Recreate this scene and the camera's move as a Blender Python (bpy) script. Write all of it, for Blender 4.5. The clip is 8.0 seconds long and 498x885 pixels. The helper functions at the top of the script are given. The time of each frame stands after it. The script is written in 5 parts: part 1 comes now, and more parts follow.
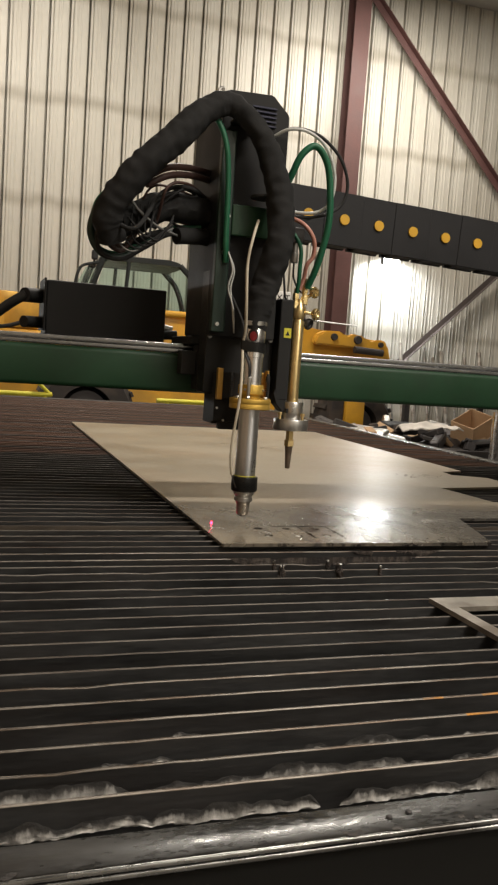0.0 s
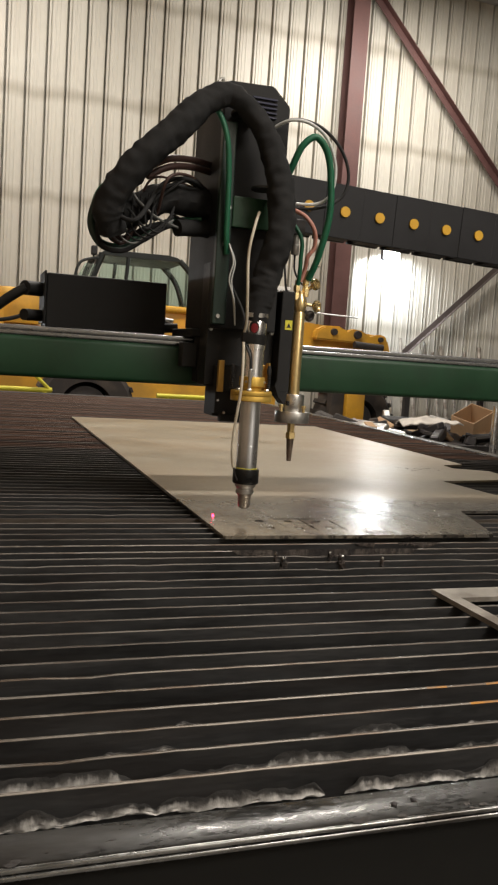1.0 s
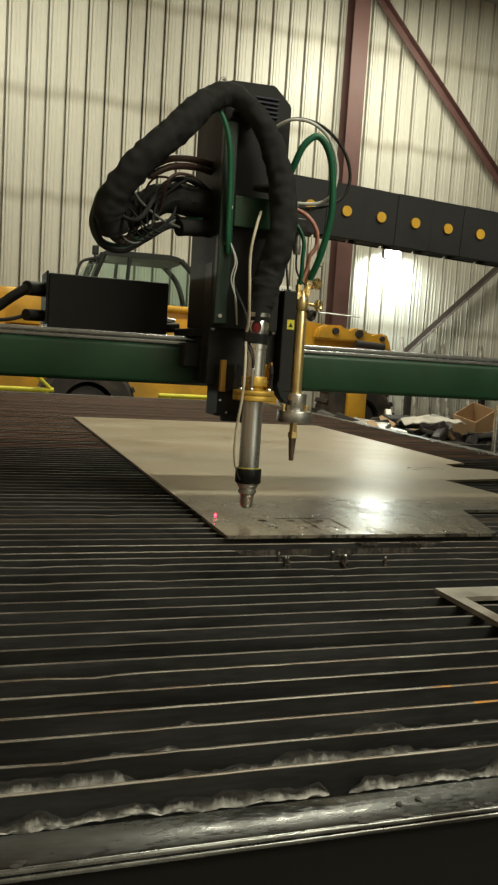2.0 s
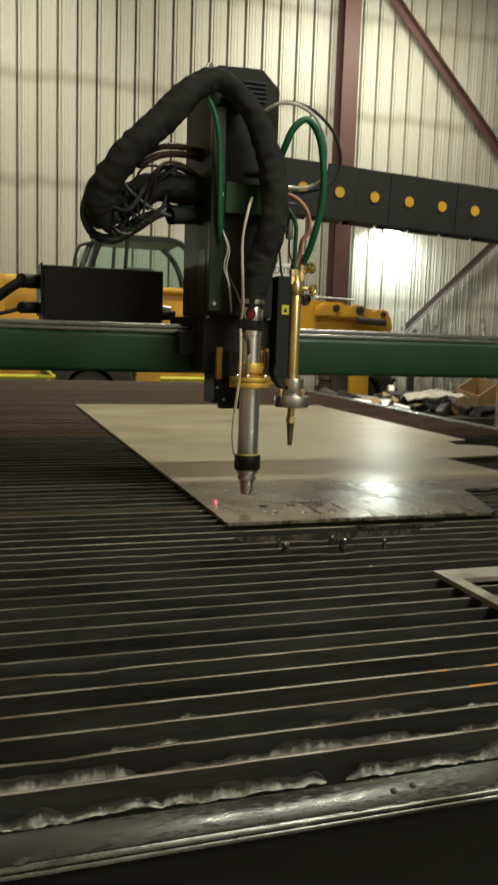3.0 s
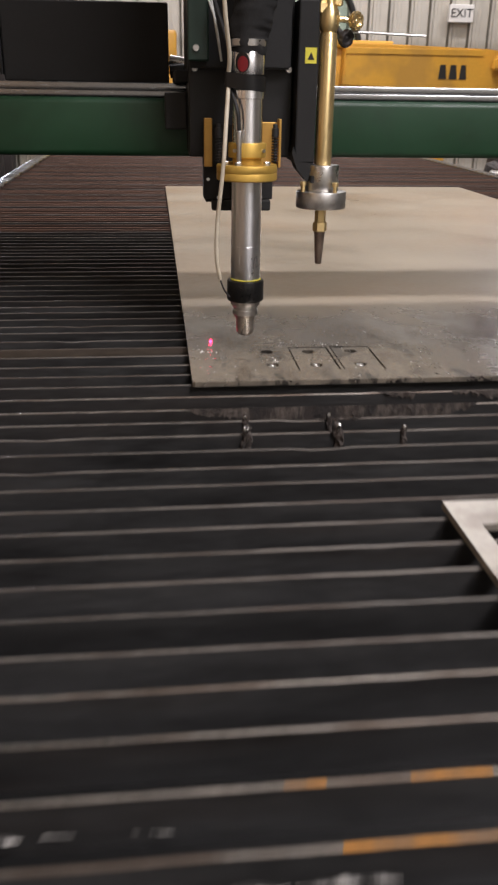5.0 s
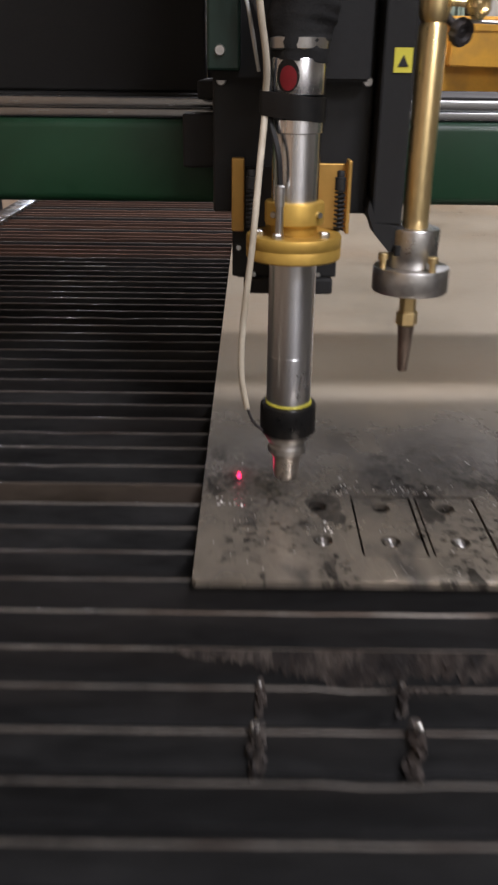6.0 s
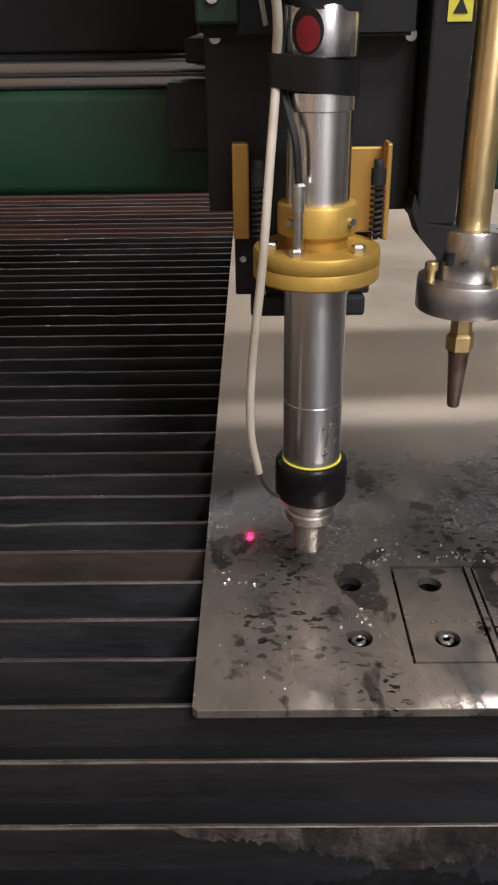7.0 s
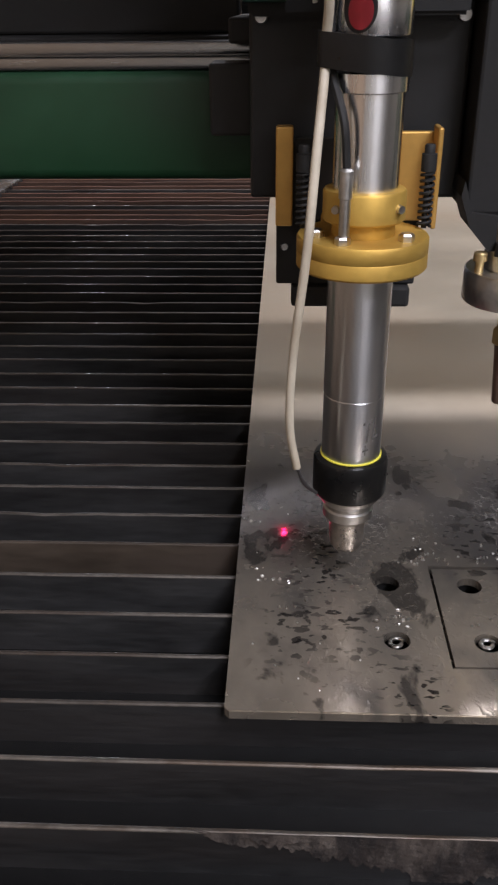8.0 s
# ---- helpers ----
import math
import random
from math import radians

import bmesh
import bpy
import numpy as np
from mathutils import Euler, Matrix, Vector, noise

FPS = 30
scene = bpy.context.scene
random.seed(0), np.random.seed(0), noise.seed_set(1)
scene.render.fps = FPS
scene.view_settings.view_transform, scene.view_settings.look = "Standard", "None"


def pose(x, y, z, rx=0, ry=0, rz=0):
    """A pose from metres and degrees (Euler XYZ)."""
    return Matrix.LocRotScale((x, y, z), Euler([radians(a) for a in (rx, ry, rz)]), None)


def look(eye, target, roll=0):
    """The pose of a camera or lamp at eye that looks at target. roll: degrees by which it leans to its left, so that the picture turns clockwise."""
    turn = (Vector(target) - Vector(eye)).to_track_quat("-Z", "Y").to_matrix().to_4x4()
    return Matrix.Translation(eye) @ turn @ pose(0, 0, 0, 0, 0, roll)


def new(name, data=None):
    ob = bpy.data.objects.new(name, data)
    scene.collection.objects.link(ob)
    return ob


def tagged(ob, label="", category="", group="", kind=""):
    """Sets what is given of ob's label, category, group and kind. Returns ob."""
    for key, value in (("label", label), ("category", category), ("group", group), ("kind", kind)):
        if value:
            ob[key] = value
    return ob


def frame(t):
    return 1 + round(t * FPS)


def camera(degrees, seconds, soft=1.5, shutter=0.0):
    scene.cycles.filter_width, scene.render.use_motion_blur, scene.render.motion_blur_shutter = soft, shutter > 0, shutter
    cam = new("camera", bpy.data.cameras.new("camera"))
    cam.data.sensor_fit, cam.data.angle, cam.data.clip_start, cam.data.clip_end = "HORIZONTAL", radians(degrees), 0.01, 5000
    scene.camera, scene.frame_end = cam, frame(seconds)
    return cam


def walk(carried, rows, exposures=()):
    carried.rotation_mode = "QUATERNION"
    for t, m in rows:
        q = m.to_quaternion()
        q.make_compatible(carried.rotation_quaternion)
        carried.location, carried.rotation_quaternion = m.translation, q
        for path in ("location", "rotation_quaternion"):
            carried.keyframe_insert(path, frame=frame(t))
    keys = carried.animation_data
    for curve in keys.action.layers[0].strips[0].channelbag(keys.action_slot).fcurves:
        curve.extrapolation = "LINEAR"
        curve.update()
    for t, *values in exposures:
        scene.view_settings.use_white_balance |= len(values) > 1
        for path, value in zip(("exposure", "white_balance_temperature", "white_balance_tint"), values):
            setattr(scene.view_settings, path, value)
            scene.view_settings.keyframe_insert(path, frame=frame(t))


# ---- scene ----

# camera and walk
cam = camera(33.36, 8.0, soft=2.3, shutter=0.5)
PATH = [
    (0.0, -0.566, -1.801, 0.435, 84.33, -4.01, -18.42),
    (0.5, -0.566, -1.797, 0.426, 84.37, -4.36, -18.54),
    (1.0, -0.568, -1.797, 0.425, 84.06, -3.86, -18.45),
    (2.5, -0.570, -1.796, 0.427, 83.98, -3.50, -18.28),
    (3.0, -0.556, -1.809, 0.448, 82.52, -1.91, -18.19),
    (3.5, -0.459, -1.803, 0.467, 75.50, -3.84, -10.67),
    (3.8, -0.367, -1.800, 0.476, 71.17, -4.62, -5.79),
    (4.0, -0.306, -1.775, 0.474, 71.29, -3.77, -5.54),
    (4.5, -0.168, -1.585, 0.438, 69.87, -1.12, -6.20),
    (4.7, -0.116, -1.470, 0.437, 68.63, -0.32, -7.04),
    (5.8, 0.047, -0.866, 0.532, 65.22, -1.66, -0.54),
    (6.0, 0.059, -0.739, 0.505, 65.62, -0.61, 0.29),
    (6.2, 0.051, -0.633, 0.508, 65.05, 0.09, 0.66),
    (6.5, 0.053, -0.539, 0.490, 63.12, 0.94, 3.12),
    (7.0, 0.054, -0.496, 0.507, 62.77, 0.75, 0.18),
    (7.5, 0.050, -0.480, 0.499, 62.27, 0.88, 1.59),
    (8.0, 0.044, -0.476, 0.501, 62.04, 0.56, 2.35),
]
EXPOSURE = [(0.0, -0.42, 6500, 11), (1.2, -0.36, 6350, 12), (2.3, -0.60, 6900, -8), (3.0, -0.60, 6700, -5), (3.6, -0.65, 6200, 12), (4.0, -0.20, 6000, 16), (4.5, 0.04, 5950, 19), (5.8, -0.26, 5650, 18), (6.5, -0.20, 5600, 18), (7.0, -0.04, 5600, 19), (8.0, -0.10, 5500, 19)]
walk(cam, [(t, pose(x, y, z, rx, ry, rz)) for t, x, y, z, rx, ry, rz in PATH], EXPOSURE)

# light: a closed hall lit by high lamps out of view, some added as fill, and two small floodlights
FLOOR = -0.86
world = bpy.data.worlds.new("world")
scene.world = world
world.use_nodes = True
world.node_tree.nodes["Background"].inputs[0].default_value = (0.9, 0.93, 1.0, 1)
world.node_tree.nodes["Background"].inputs[1].default_value = 0.03


def area_lamp(eye, target, size, size_y, power, colour):
    data = bpy.data.lights.new("unseen_lamp", "AREA")
    data.shape, data.size, data.size_y, data.energy, data.color = "RECTANGLE", size, size_y, power, colour
    ob = new("unseen_lamp", data)
    ob.matrix_world = look(eye, target)
    return ob


WARM = (1.0, 0.925, 0.82)
area_lamp((1.45, 5.0, 5.0), (1.35, 4.6, 0), 2.0, 0.16, 320, WARM)
# two lamps added to brighten the far wall, without known fixtures
area_lamp((5.2, 8.8, 5.6), (5.0, 10.9, 1.0), 3.0, 0.3, 270, WARM)
area_lamp((-0.6, 8.8, 5.6), (0.4, 10.9, 1.0), 3.0, 0.3, 145, WARM)
area_lamp((1.6, -1.95, 5.0), (1.0, -1.2, 0), 2.4, 0.16, 190, WARM)
# fill lamp added at the south end to brighten the torch metal
area_lamp((2.6, -4.6, 4.6), (1.6, -4.0, 0), 2.4, 0.4, 290, WARM)


# materials
def mat(name, col, rough=0.6, metal=0.0, var=0.25, scale=8.0, fine=90.0, bump=0.15, dirt=None, dirt_amt=0.0, dirt_scale=3.0,
        stretch=(1, 1, 1), rvar=0.15, coat=0.0, island=False, bdist=0.002, spec=0.5, turned=0.0):
    m = bpy.data.materials.new(name)
    m.use_nodes = True
    nt = m.node_tree
    n, l = nt.nodes, nt.links
    b = n["Principled BSDF"]
    b.inputs["Metallic"].default_value = metal
    b.inputs["Coat Weight"].default_value = coat
    b.inputs["Specular IOR Level"].default_value = spec
    if turned:
        tg = n.new("ShaderNodeTangent")
        tg.direction_type, tg.axis = "RADIAL", "Z"
        b.inputs["Anisotropic"].default_value = turned
        b.inputs["Anisotropic Rotation"].default_value = 0.25
        l.new(tg.outputs[0], b.inputs["Tangent"])
    tc, mp = n.new("ShaderNodeTexCoord"), n.new("ShaderNodeMapping")
    geo = n.new("ShaderNodeNewGeometry")
    l.new(geo.outputs["Position"], mp.inputs["Vector"])
    mp.inputs["Scale"].default_value = stretch

    def tex(sc, det=4.0):
        t = n.new("ShaderNodeTexNoise")
        t.inputs["Scale"].default_value, t.inputs["Detail"].default_value = sc, det
        l.new(mp.outputs["Vector"], t.inputs["Vector"])
        return t.outputs["Fac"]

    big, small = tex(scale), tex(fine, 3.0)
    mixn = n.new("ShaderNodeMath")
    mixn.operation = "MULTIPLY_ADD"
    l.new(big, mixn.inputs[0])
    mixn.inputs[1].default_value = 0.65
    sm = n.new("ShaderNodeMath")
    sm.operation = "MULTIPLY"
    l.new(small, sm.inputs[0])
    sm.inputs[1].default_value = 0.35
    l.new(sm.outputs[0], mixn.inputs[2])
    ramp = n.new("ShaderNodeMapRange")
    l.new(mixn.outputs[0], ramp.inputs["Value"])
    ramp.inputs["From Min"].default_value, ramp.inputs["From Max"].default_value = 0.3, 0.7
    ramp.inputs["To Min"].default_value, ramp.inputs["To Max"].default_value = 1 - var, 1 + var
    if island:
        oi = n.new("ShaderNodeObjectInfo")
        r2 = n.new("ShaderNodeMapRange")
        l.new(oi.outputs["Random"], r2.inputs["Value"])
        r2.inputs["To Min"].default_value, r2.inputs["To Max"].default_value = 0.75, 1.25
        mm = n.new("ShaderNodeMath")
        mm.operation = "MULTIPLY"
        l.new(ramp.outputs[0], mm.inputs[0])
        l.new(r2.outputs[0], mm.inputs[1])
        fac = mm.outputs[0]
    else:
        fac = ramp.outputs[0]
    mul = n.new("ShaderNodeVectorMath")
    mul.operation = "SCALE"
    mul.inputs[0].default_value = col
    l.new(fac, mul.inputs["Scale"])
    out = mul.outputs[0]
    if dirt:
        dn = tex(dirt_scale, 6.0)
        dr = n.new("ShaderNodeMapRange")
        l.new(dn, dr.inputs["Value"])
        dr.inputs["From Min"].default_value, dr.inputs["From Max"].default_value = 0.47, 0.61
        dr.inputs["To Max"].default_value = dirt_amt
        mx = n.new("ShaderNodeMix")
        mx.data_type = "RGBA"
        l.new(dr.outputs[0], mx.inputs["Factor"])
        l.new(out, mx.inputs["A"])
        mx.inputs["B"].default_value = (*dirt, 1)
        out = mx.outputs["Result"]
    l.new(out, b.inputs["Base Color"])
    rr = n.new("ShaderNodeMapRange")
    l.new(mixn.outputs[0], rr.inputs["Value"])
    rr.inputs["From Min"].default_value, rr.inputs["From Max"].default_value = 0.3, 0.7
    rr.inputs["To Min"].default_value, rr.inputs["To Max"].default_value = max(rough - rvar, 0.03), min(rough + rvar, 1)
    l.new(rr.outputs[0], b.inputs["Roughness"])
    if bump:
        bp = n.new("ShaderNodeBump")
        bp.inputs["Strength"].default_value, bp.inputs["Distance"].default_value = bump, bdist
        l.new(mixn.outputs[0], bp.inputs["Height"])
        l.new(bp.outputs[0], b.inputs["Normal"])
    return m


def glow(name, col, strength):
    m = bpy.data.materials.new(name)
    m.use_nodes = True
    b = m.node_tree.nodes["Principled BSDF"]
    b.inputs["Base Color"].default_value = (*col, 1)
    b.inputs["Emission Color"].default_value = (*col, 1)
    b.inputs["Emission Strength"].default_value = strength
    return m


def glass(name, tint):
    m = bpy.data.materials.new(name)
    m.use_nodes = True
    b = m.node_tree.nodes["Principled BSDF"]
    b.inputs["Base Color"].default_value = (*tint, 1)
    b.inputs["Roughness"].default_value, b.inputs["Transmission Weight"].default_value = 0.03, 1.0
    return m


M_SHEET = mat("painted_sheet", (0.60, 0.58, 0.51), 0.45, 0, 0.10, 0.8, 14, 0.05, (0.36, 0.32, 0.25), 0.35, 0.7, (1, 1, 0.5))


def sheet_bands(m):
    """Faint darker brown bands at even heights across the wall sheets."""
    nt = m.node_tree
    n, l = nt.nodes, nt.links
    b = n["Principled BSDF"]
    base = b.inputs["Base Color"].links[0].from_socket
    geo, sep = n.new("ShaderNodeNewGeometry"), n.new("ShaderNodeSeparateXYZ")
    l.new(geo.outputs["Position"], sep.inputs[0])
    t = n.new("ShaderNodeTexNoise")
    t.inputs["Scale"].default_value, t.inputs["Detail"].default_value = 2.2, 4
    l.new(geo.outputs["Position"], t.inputs["Vector"])
    add = n.new("ShaderNodeMath")
    add.operation = "MULTIPLY_ADD"
    l.new(t.outputs["Fac"], add.inputs[0])
    add.inputs[1].default_value = 0.22
    l.new(sep.outputs["Z"], add.inputs[2])
    sh = n.new("ShaderNodeMath")
    sh.operation = "SUBTRACT"
    l.new(add.outputs[0], sh.inputs[0])
    sh.inputs[1].default_value = 2.63
    pp = n.new("ShaderNodeMath")
    pp.operation = "PINGPONG"
    l.new(sh.outputs[0], pp.inputs[0])
    pp.inputs[1].default_value = 0.74
    r = n.new("ShaderNodeMapRange")
    l.new(pp.outputs[0], r.inputs["Value"])
    r.inputs["From Min"].default_value, r.inputs["From Max"].default_value = 0.02, 0.13
    r.inputs["To Min"].default_value, r.inputs["To Max"].default_value = 0.5, 0.0
    mx = n.new("ShaderNodeMix")
    mx.data_type = "RGBA"
    l.new(r.outputs[0], mx.inputs["Factor"])
    l.new(base, mx.inputs["A"])
    mx.inputs["B"].default_value = (0.27, 0.235, 0.17, 1)
    l.new(mx.outputs["Result"], b.inputs["Base Color"])


sheet_bands(M_SHEET)
M_PLY = mat("tan_board", (0.40, 0.29, 0.19), 0.7, 0, 0.2, 1.5, 20, 0.1)
M_CONC = mat("concrete", (0.22, 0.21, 0.20), 0.8, 0, 0.3, 1.2, 40, 0.2, (0.08, 0.075, 0.07), 0.6, 0.8)
M_CEIL = mat("ceiling_sheet", (0.5, 0.5, 0.48), 0.6, 0, 0.15, 1, 10, 0.05)
M_RED = mat("oxide_primer", (0.11, 0.052, 0.047), 0.6, 0, 0.25, 3, 40, 0.1)
# the same primer, greyed in colour for the floodlight falling on it
M_BRACE = mat("floodlit_primer", (0.085, 0.068, 0.062), 0.6, 0, 0.25, 3, 40, 0.1)
M_DARKSTEEL = mat("dark_steel", (0.06, 0.055, 0.055), 0.55, 0.5, 0.3, 4, 60, 0.1)
M_SLAT = mat("slat_steel", (0.052, 0.052, 0.052), 0.5, 0.5, 0.45, 9, 70, 0.3, (0.045, 0.036, 0.031), 0.4, 4, (0.5, 1, 3), island=True)
M_SLATRUST = mat("rusty_slat", (0.085, 0.048, 0.032), 0.7, 0.1, 0.4, 9, 70, 0.3, (0.05, 0.04, 0.035), 0.6, 4, (0.5, 1, 3), island=True)
M_TANSLAT = mat("tan_stained_slat", (0.060, 0.046, 0.033), 0.55, 0.2, 0.4, 9, 70, 0.3, (0.06, 0.045, 0.035), 0.7, 7, (0.5, 1, 2))
M_RUSTTOP = mat("rusty_slat_edge", (0.14, 0.074, 0.047), 0.65, 0.3, 0.4, 14, 120, 0.25, island=True)
# less worn edges further back, darkened as well for the shadow they lie in
M_SHADETOP = mat("dull_shaded_slat_edge", (0.112, 0.101, 0.088), 0.5, 0.6, 0.5, 14, 120, 0.25, (0.06, 0.045, 0.035), 0.8, 6, island=True)
M_SLATTOP = mat("worn_slat_edge", (0.178, 0.160, 0.138), 0.42, 0.7, 0.5, 14, 120, 0.25, (0.09, 0.06, 0.04), 0.7, 9, island=True)
M_SLATORANGE = mat("orange_rusted_edge", (0.44, 0.20, 0.035), 0.5, 0.35, 0.3, 14, 120, 0.2, (0.20, 0.14, 0.09), 0.8, 22)
M_RAIL = mat("zinc_rail", (0.090, 0.090, 0.088), 0.32, 0.7, 0.6, 9, 140, 0.25, (0.040, 0.036, 0.032), 0.9, 9, (0.5, 1.4, 1), rvar=0.30)
M_GUIDE = mat("oily_guide_steel", (0.42, 0.43, 0.44), 0.30, 0.95, 0.2, 6, 160, 0.05, (0.17, 0.17, 0.17), 0.45, 5, (0.10, 1, 1))
# brighter than the flange's zinc, to paint the highlight along the lip
M_LIP = mat("highlight_zinc", (0.30, 0.30, 0.29), 0.28, 0.9, 0.3, 12, 150, 0.2, (0.05, 0.045, 0.04), 0.95, 14, (0.3, 1, 1))
M_SIDE = mat("table_side_paint", (0.010, 0.010, 0.009), 0.75, 0, 0.35, 3, 40, 0.05, spec=0.2)
M_WATER = mat("table_water", (0.012, 0.012, 0.012), 0.04, 0, 0.2, 6, 60, 0.05, rvar=0.02, bdist=0.002)
M_GREEN = mat("green_enamel", (0.012, 0.050, 0.021), 0.45, 0, 0.14, 5, 80, 0.05, (0.012, 0.038, 0.018), 0.6, 9, coat=0.06, spec=0.4)
M_DKGREEN = mat("dark_green_enamel", (0.010, 0.029, 0.020), 0.42, 0, 0.15, 6, 80, 0.05)
M_BLACK = mat("black_powdercoat", (0.026, 0.026, 0.026), 0.6, 0, 0.2, 5, 240, 0.1, spec=0.2)
M_BLACKM = mat("black_anodised", (0.023, 0.023, 0.023), 0.45, 0, 0.2, 8, 150, 0.05, spec=0.25)
M_RUBBER = mat("black_rubber", (0.016, 0.016, 0.016), 0.65, 0, 0.25, 20, 180, 0.1)
M_GLOSSBLK = mat("glossy_black_plastic", (0.009, 0.009, 0.009), 0.36, 0, 0.2, 20, 180, 0.03, spec=0.35)
M_FABRIC = mat("black_woven_sleeve", (0.026, 0.026, 0.026), 0.9, 0, 0.3, 26, 420, 0.8, spec=0.15)
M_CHAIN = mat("chain_plastic", (0.019, 0.019, 0.021), 0.5, 0, 0.2, 6, 120, 0.06, spec=0.3)
M_STEELGREY = mat("grey_cable_jacket", (0.16, 0.16, 0.15), 0.5, 0, 0.15, 10, 100, 0.05)
M_BROWNHOSE = mat("brown_hose", (0.06, 0.03, 0.024), 0.55, 0, 0.15, 10, 100, 0.05)
M_DOT = mat("yellow_plug", (0.75, 0.42, 0.03), 0.5, 0, 0.08, 20, 100, 0.02)
M_ALU = mat("bright_aluminium", (0.72, 0.72, 0.71), 0.26, 1.0, 0.10, 6, 300, 0.04, stretch=(1, 1, 0.1), rvar=0.06)
M_TURNED = mat("turned_aluminium", (0.93, 0.93, 0.94), 0.24, 1.0, 0.04, 6, 200, 0.02, stretch=(1, 1, 0.1), rvar=0.05, turned=0.8)
M_TUBE = mat("torch_steel", (0.88, 0.89, 0.92), 0.31, 1.0, 0.05, 10, 200, 0.012, (0.72, 0.72, 0.73), 0.3, 4, (1, 1, 0.15), rvar=0.03, turned=0.72)
M_STEEL = mat("brushed_steel", (0.60, 0.59, 0.57), 0.36, 1.0, 0.2, 20, 200, 0.08)
M_NOZZLE = mat("sooty_nozzle", (0.55, 0.51, 0.46), 0.32, 0.9, 0.25, 40, 300, 0.12, (0.22, 0.19, 0.16), 0.6, 40)
M_GOLD = mat("gold_anodised", (0.64, 0.42, 0.085), 0.52, 0.6, 0.10, 12, 220, 0.04, (0.50, 0.30, 0.06), 0.4, 30)
M_GOLDDK = mat("dull_gold_plate", (0.62, 0.37, 0.09), 0.45, 0.6, 0.12, 10, 160, 0.05)
M_BRASS = mat("brass", (0.90, 0.70, 0.34), 0.33, 0.9, 0.12, 14, 200, 0.05, (0.55, 0.38, 0.16), 0.35, 20, (1, 1, 0.4), turned=0.6)
M_COPPER = mat("dark_copper_tip", (0.25, 0.195, 0.155), 0.45, 0.8, 0.3, 40, 200, 0.1)
M_HOSEG = mat("green_hose", (0.012, 0.125, 0.060), 0.42, 0, 0.12, 10, 100, 0.05)
M_HOSER = mat("pink_hose", (0.55, 0.26, 0.20), 0.5, 0, 0.12, 10, 100, 0.05)
M_WHITE = mat("cream_cable", (0.62, 0.56, 0.44), 0.55, 0, 0.12, 16, 140, 0.05, (0.35, 0.28, 0.18), 0.4, 14)
M_CLEAR = mat("milky_tube", (0.62, 0.63, 0.60), 0.25, 0, 0.1, 10, 100, 0.02)
M_YELLOW = mat("machine_yellow", (0.72, 0.38, 0.035), 0.45, 0, 0.12, 2, 40, 0.04, (0.35, 0.2, 0.05), 0.5, 2.5)
M_LIME = mat("safety_yellow", (0.72, 0.66, 0.05), 0.5, 0, 0.1, 6, 60, 0.03)
M_CABGREY = mat("cab_grey", (0.020, 0.023, 0.022), 0.5, 0, 0.15, 4, 40, 0.05, spec=0.3)
M_TYRE = mat("tyre_rubber", (0.035, 0.030, 0.027), 0.85, 0, 0.3, 6, 60, 0.2, (0.085, 0.066, 0.052), 0.7, 4)
M_CARD = mat("cardboard", (0.46, 0.30, 0.17), 0.8, 0, 0.12, 6, 60, 0.05)
M_CLOTH = mat("white_cloth", (0.62, 0.58, 0.52), 0.85, 0, 0.2, 9, 80, 0.3)
M_REDL = mat("red_label", (0.20, 0.008, 0.014), 0.4, 0, 0.2, 60, 200, 0.02)
M_MARKER = mat("faded_marker_ink", (0.10, 0.095, 0.09), 0.6, 0, 0.4, 120, 300, 0.0)
M_STICKER = mat("yellow_sticker", (0.75, 0.68, 0.06), 0.5, 0, 0.06, 20, 100, 0.02)
M_INK = mat("black_ink", (0.015, 0.015, 0.015), 0.6, 0, 0.1, 20, 100, 0.0)
M_SIGN = mat("white_sign", (0.75, 0.74, 0.70), 0.5, 0, 0.05, 6, 60, 0.0)
M_VENT = mat("vent_blue", (0.02, 0.022, 0.05), 0.45, 0.1, 0.15, 20, 100, 0.02)
M_GLASS = glass("cab_glass", (0.55, 0.72, 0.66))
M_LAMP = glow("lamp_lens", (0.95, 1.0, 1.0), 150.0)
M_LASER = glow("laser_spot", (1.0, 0.004, 0.05), 5.0)


def streaked(name, dark, mid, pale, scale, lo, hi, shear):
    """A crusty deposit: upright wisps of pale scale breaking through a dark skin."""
    m = mat(name, dark, 0.75, 0, 0.5, 60, 280, 0.9, bdist=0.003)
    nt = m.node_tree
    n, l = nt.nodes, nt.links
    b = n["Principled BSDF"]
    last = b.inputs["Base Color"].links[0].from_socket
    geo, mp = n.new("ShaderNodeNewGeometry"), n.new("ShaderNodeMapping")
    l.new(geo.outputs["Position"], mp.inputs[0])
    mp.inputs["Scale"].default_value = (1, 1, 0.38)
    mp.inputs["Rotation"].default_value = (0, shear, 0)
    for sc, c, k in ((scale, mid, 0.0), (scale * 1.9, pale, 0.03)):
        t = n.new("ShaderNodeTexNoise")
        t.inputs["Scale"].default_value, t.inputs["Detail"].default_value, t.inputs["Roughness"].default_value = sc, 6, 0.62
        l.new(mp.outputs[0], t.inputs["Vector"])
        r = n.new("ShaderNodeMapRange")
        l.new(t.outputs["Fac"], r.inputs["Value"])
        r.inputs["From Min"].default_value, r.inputs["From Max"].default_value = lo + k, hi + k
        mx = n.new("ShaderNodeMix")
        mx.data_type = "RGBA"
        l.new(r.outputs[0], mx.inputs["Factor"])
        l.new(last, mx.inputs["A"])
        mx.inputs["B"].default_value = (*c, 1)
        last = mx.outputs["Result"]
    l.new(last, b.inputs["Base Color"])
    return m


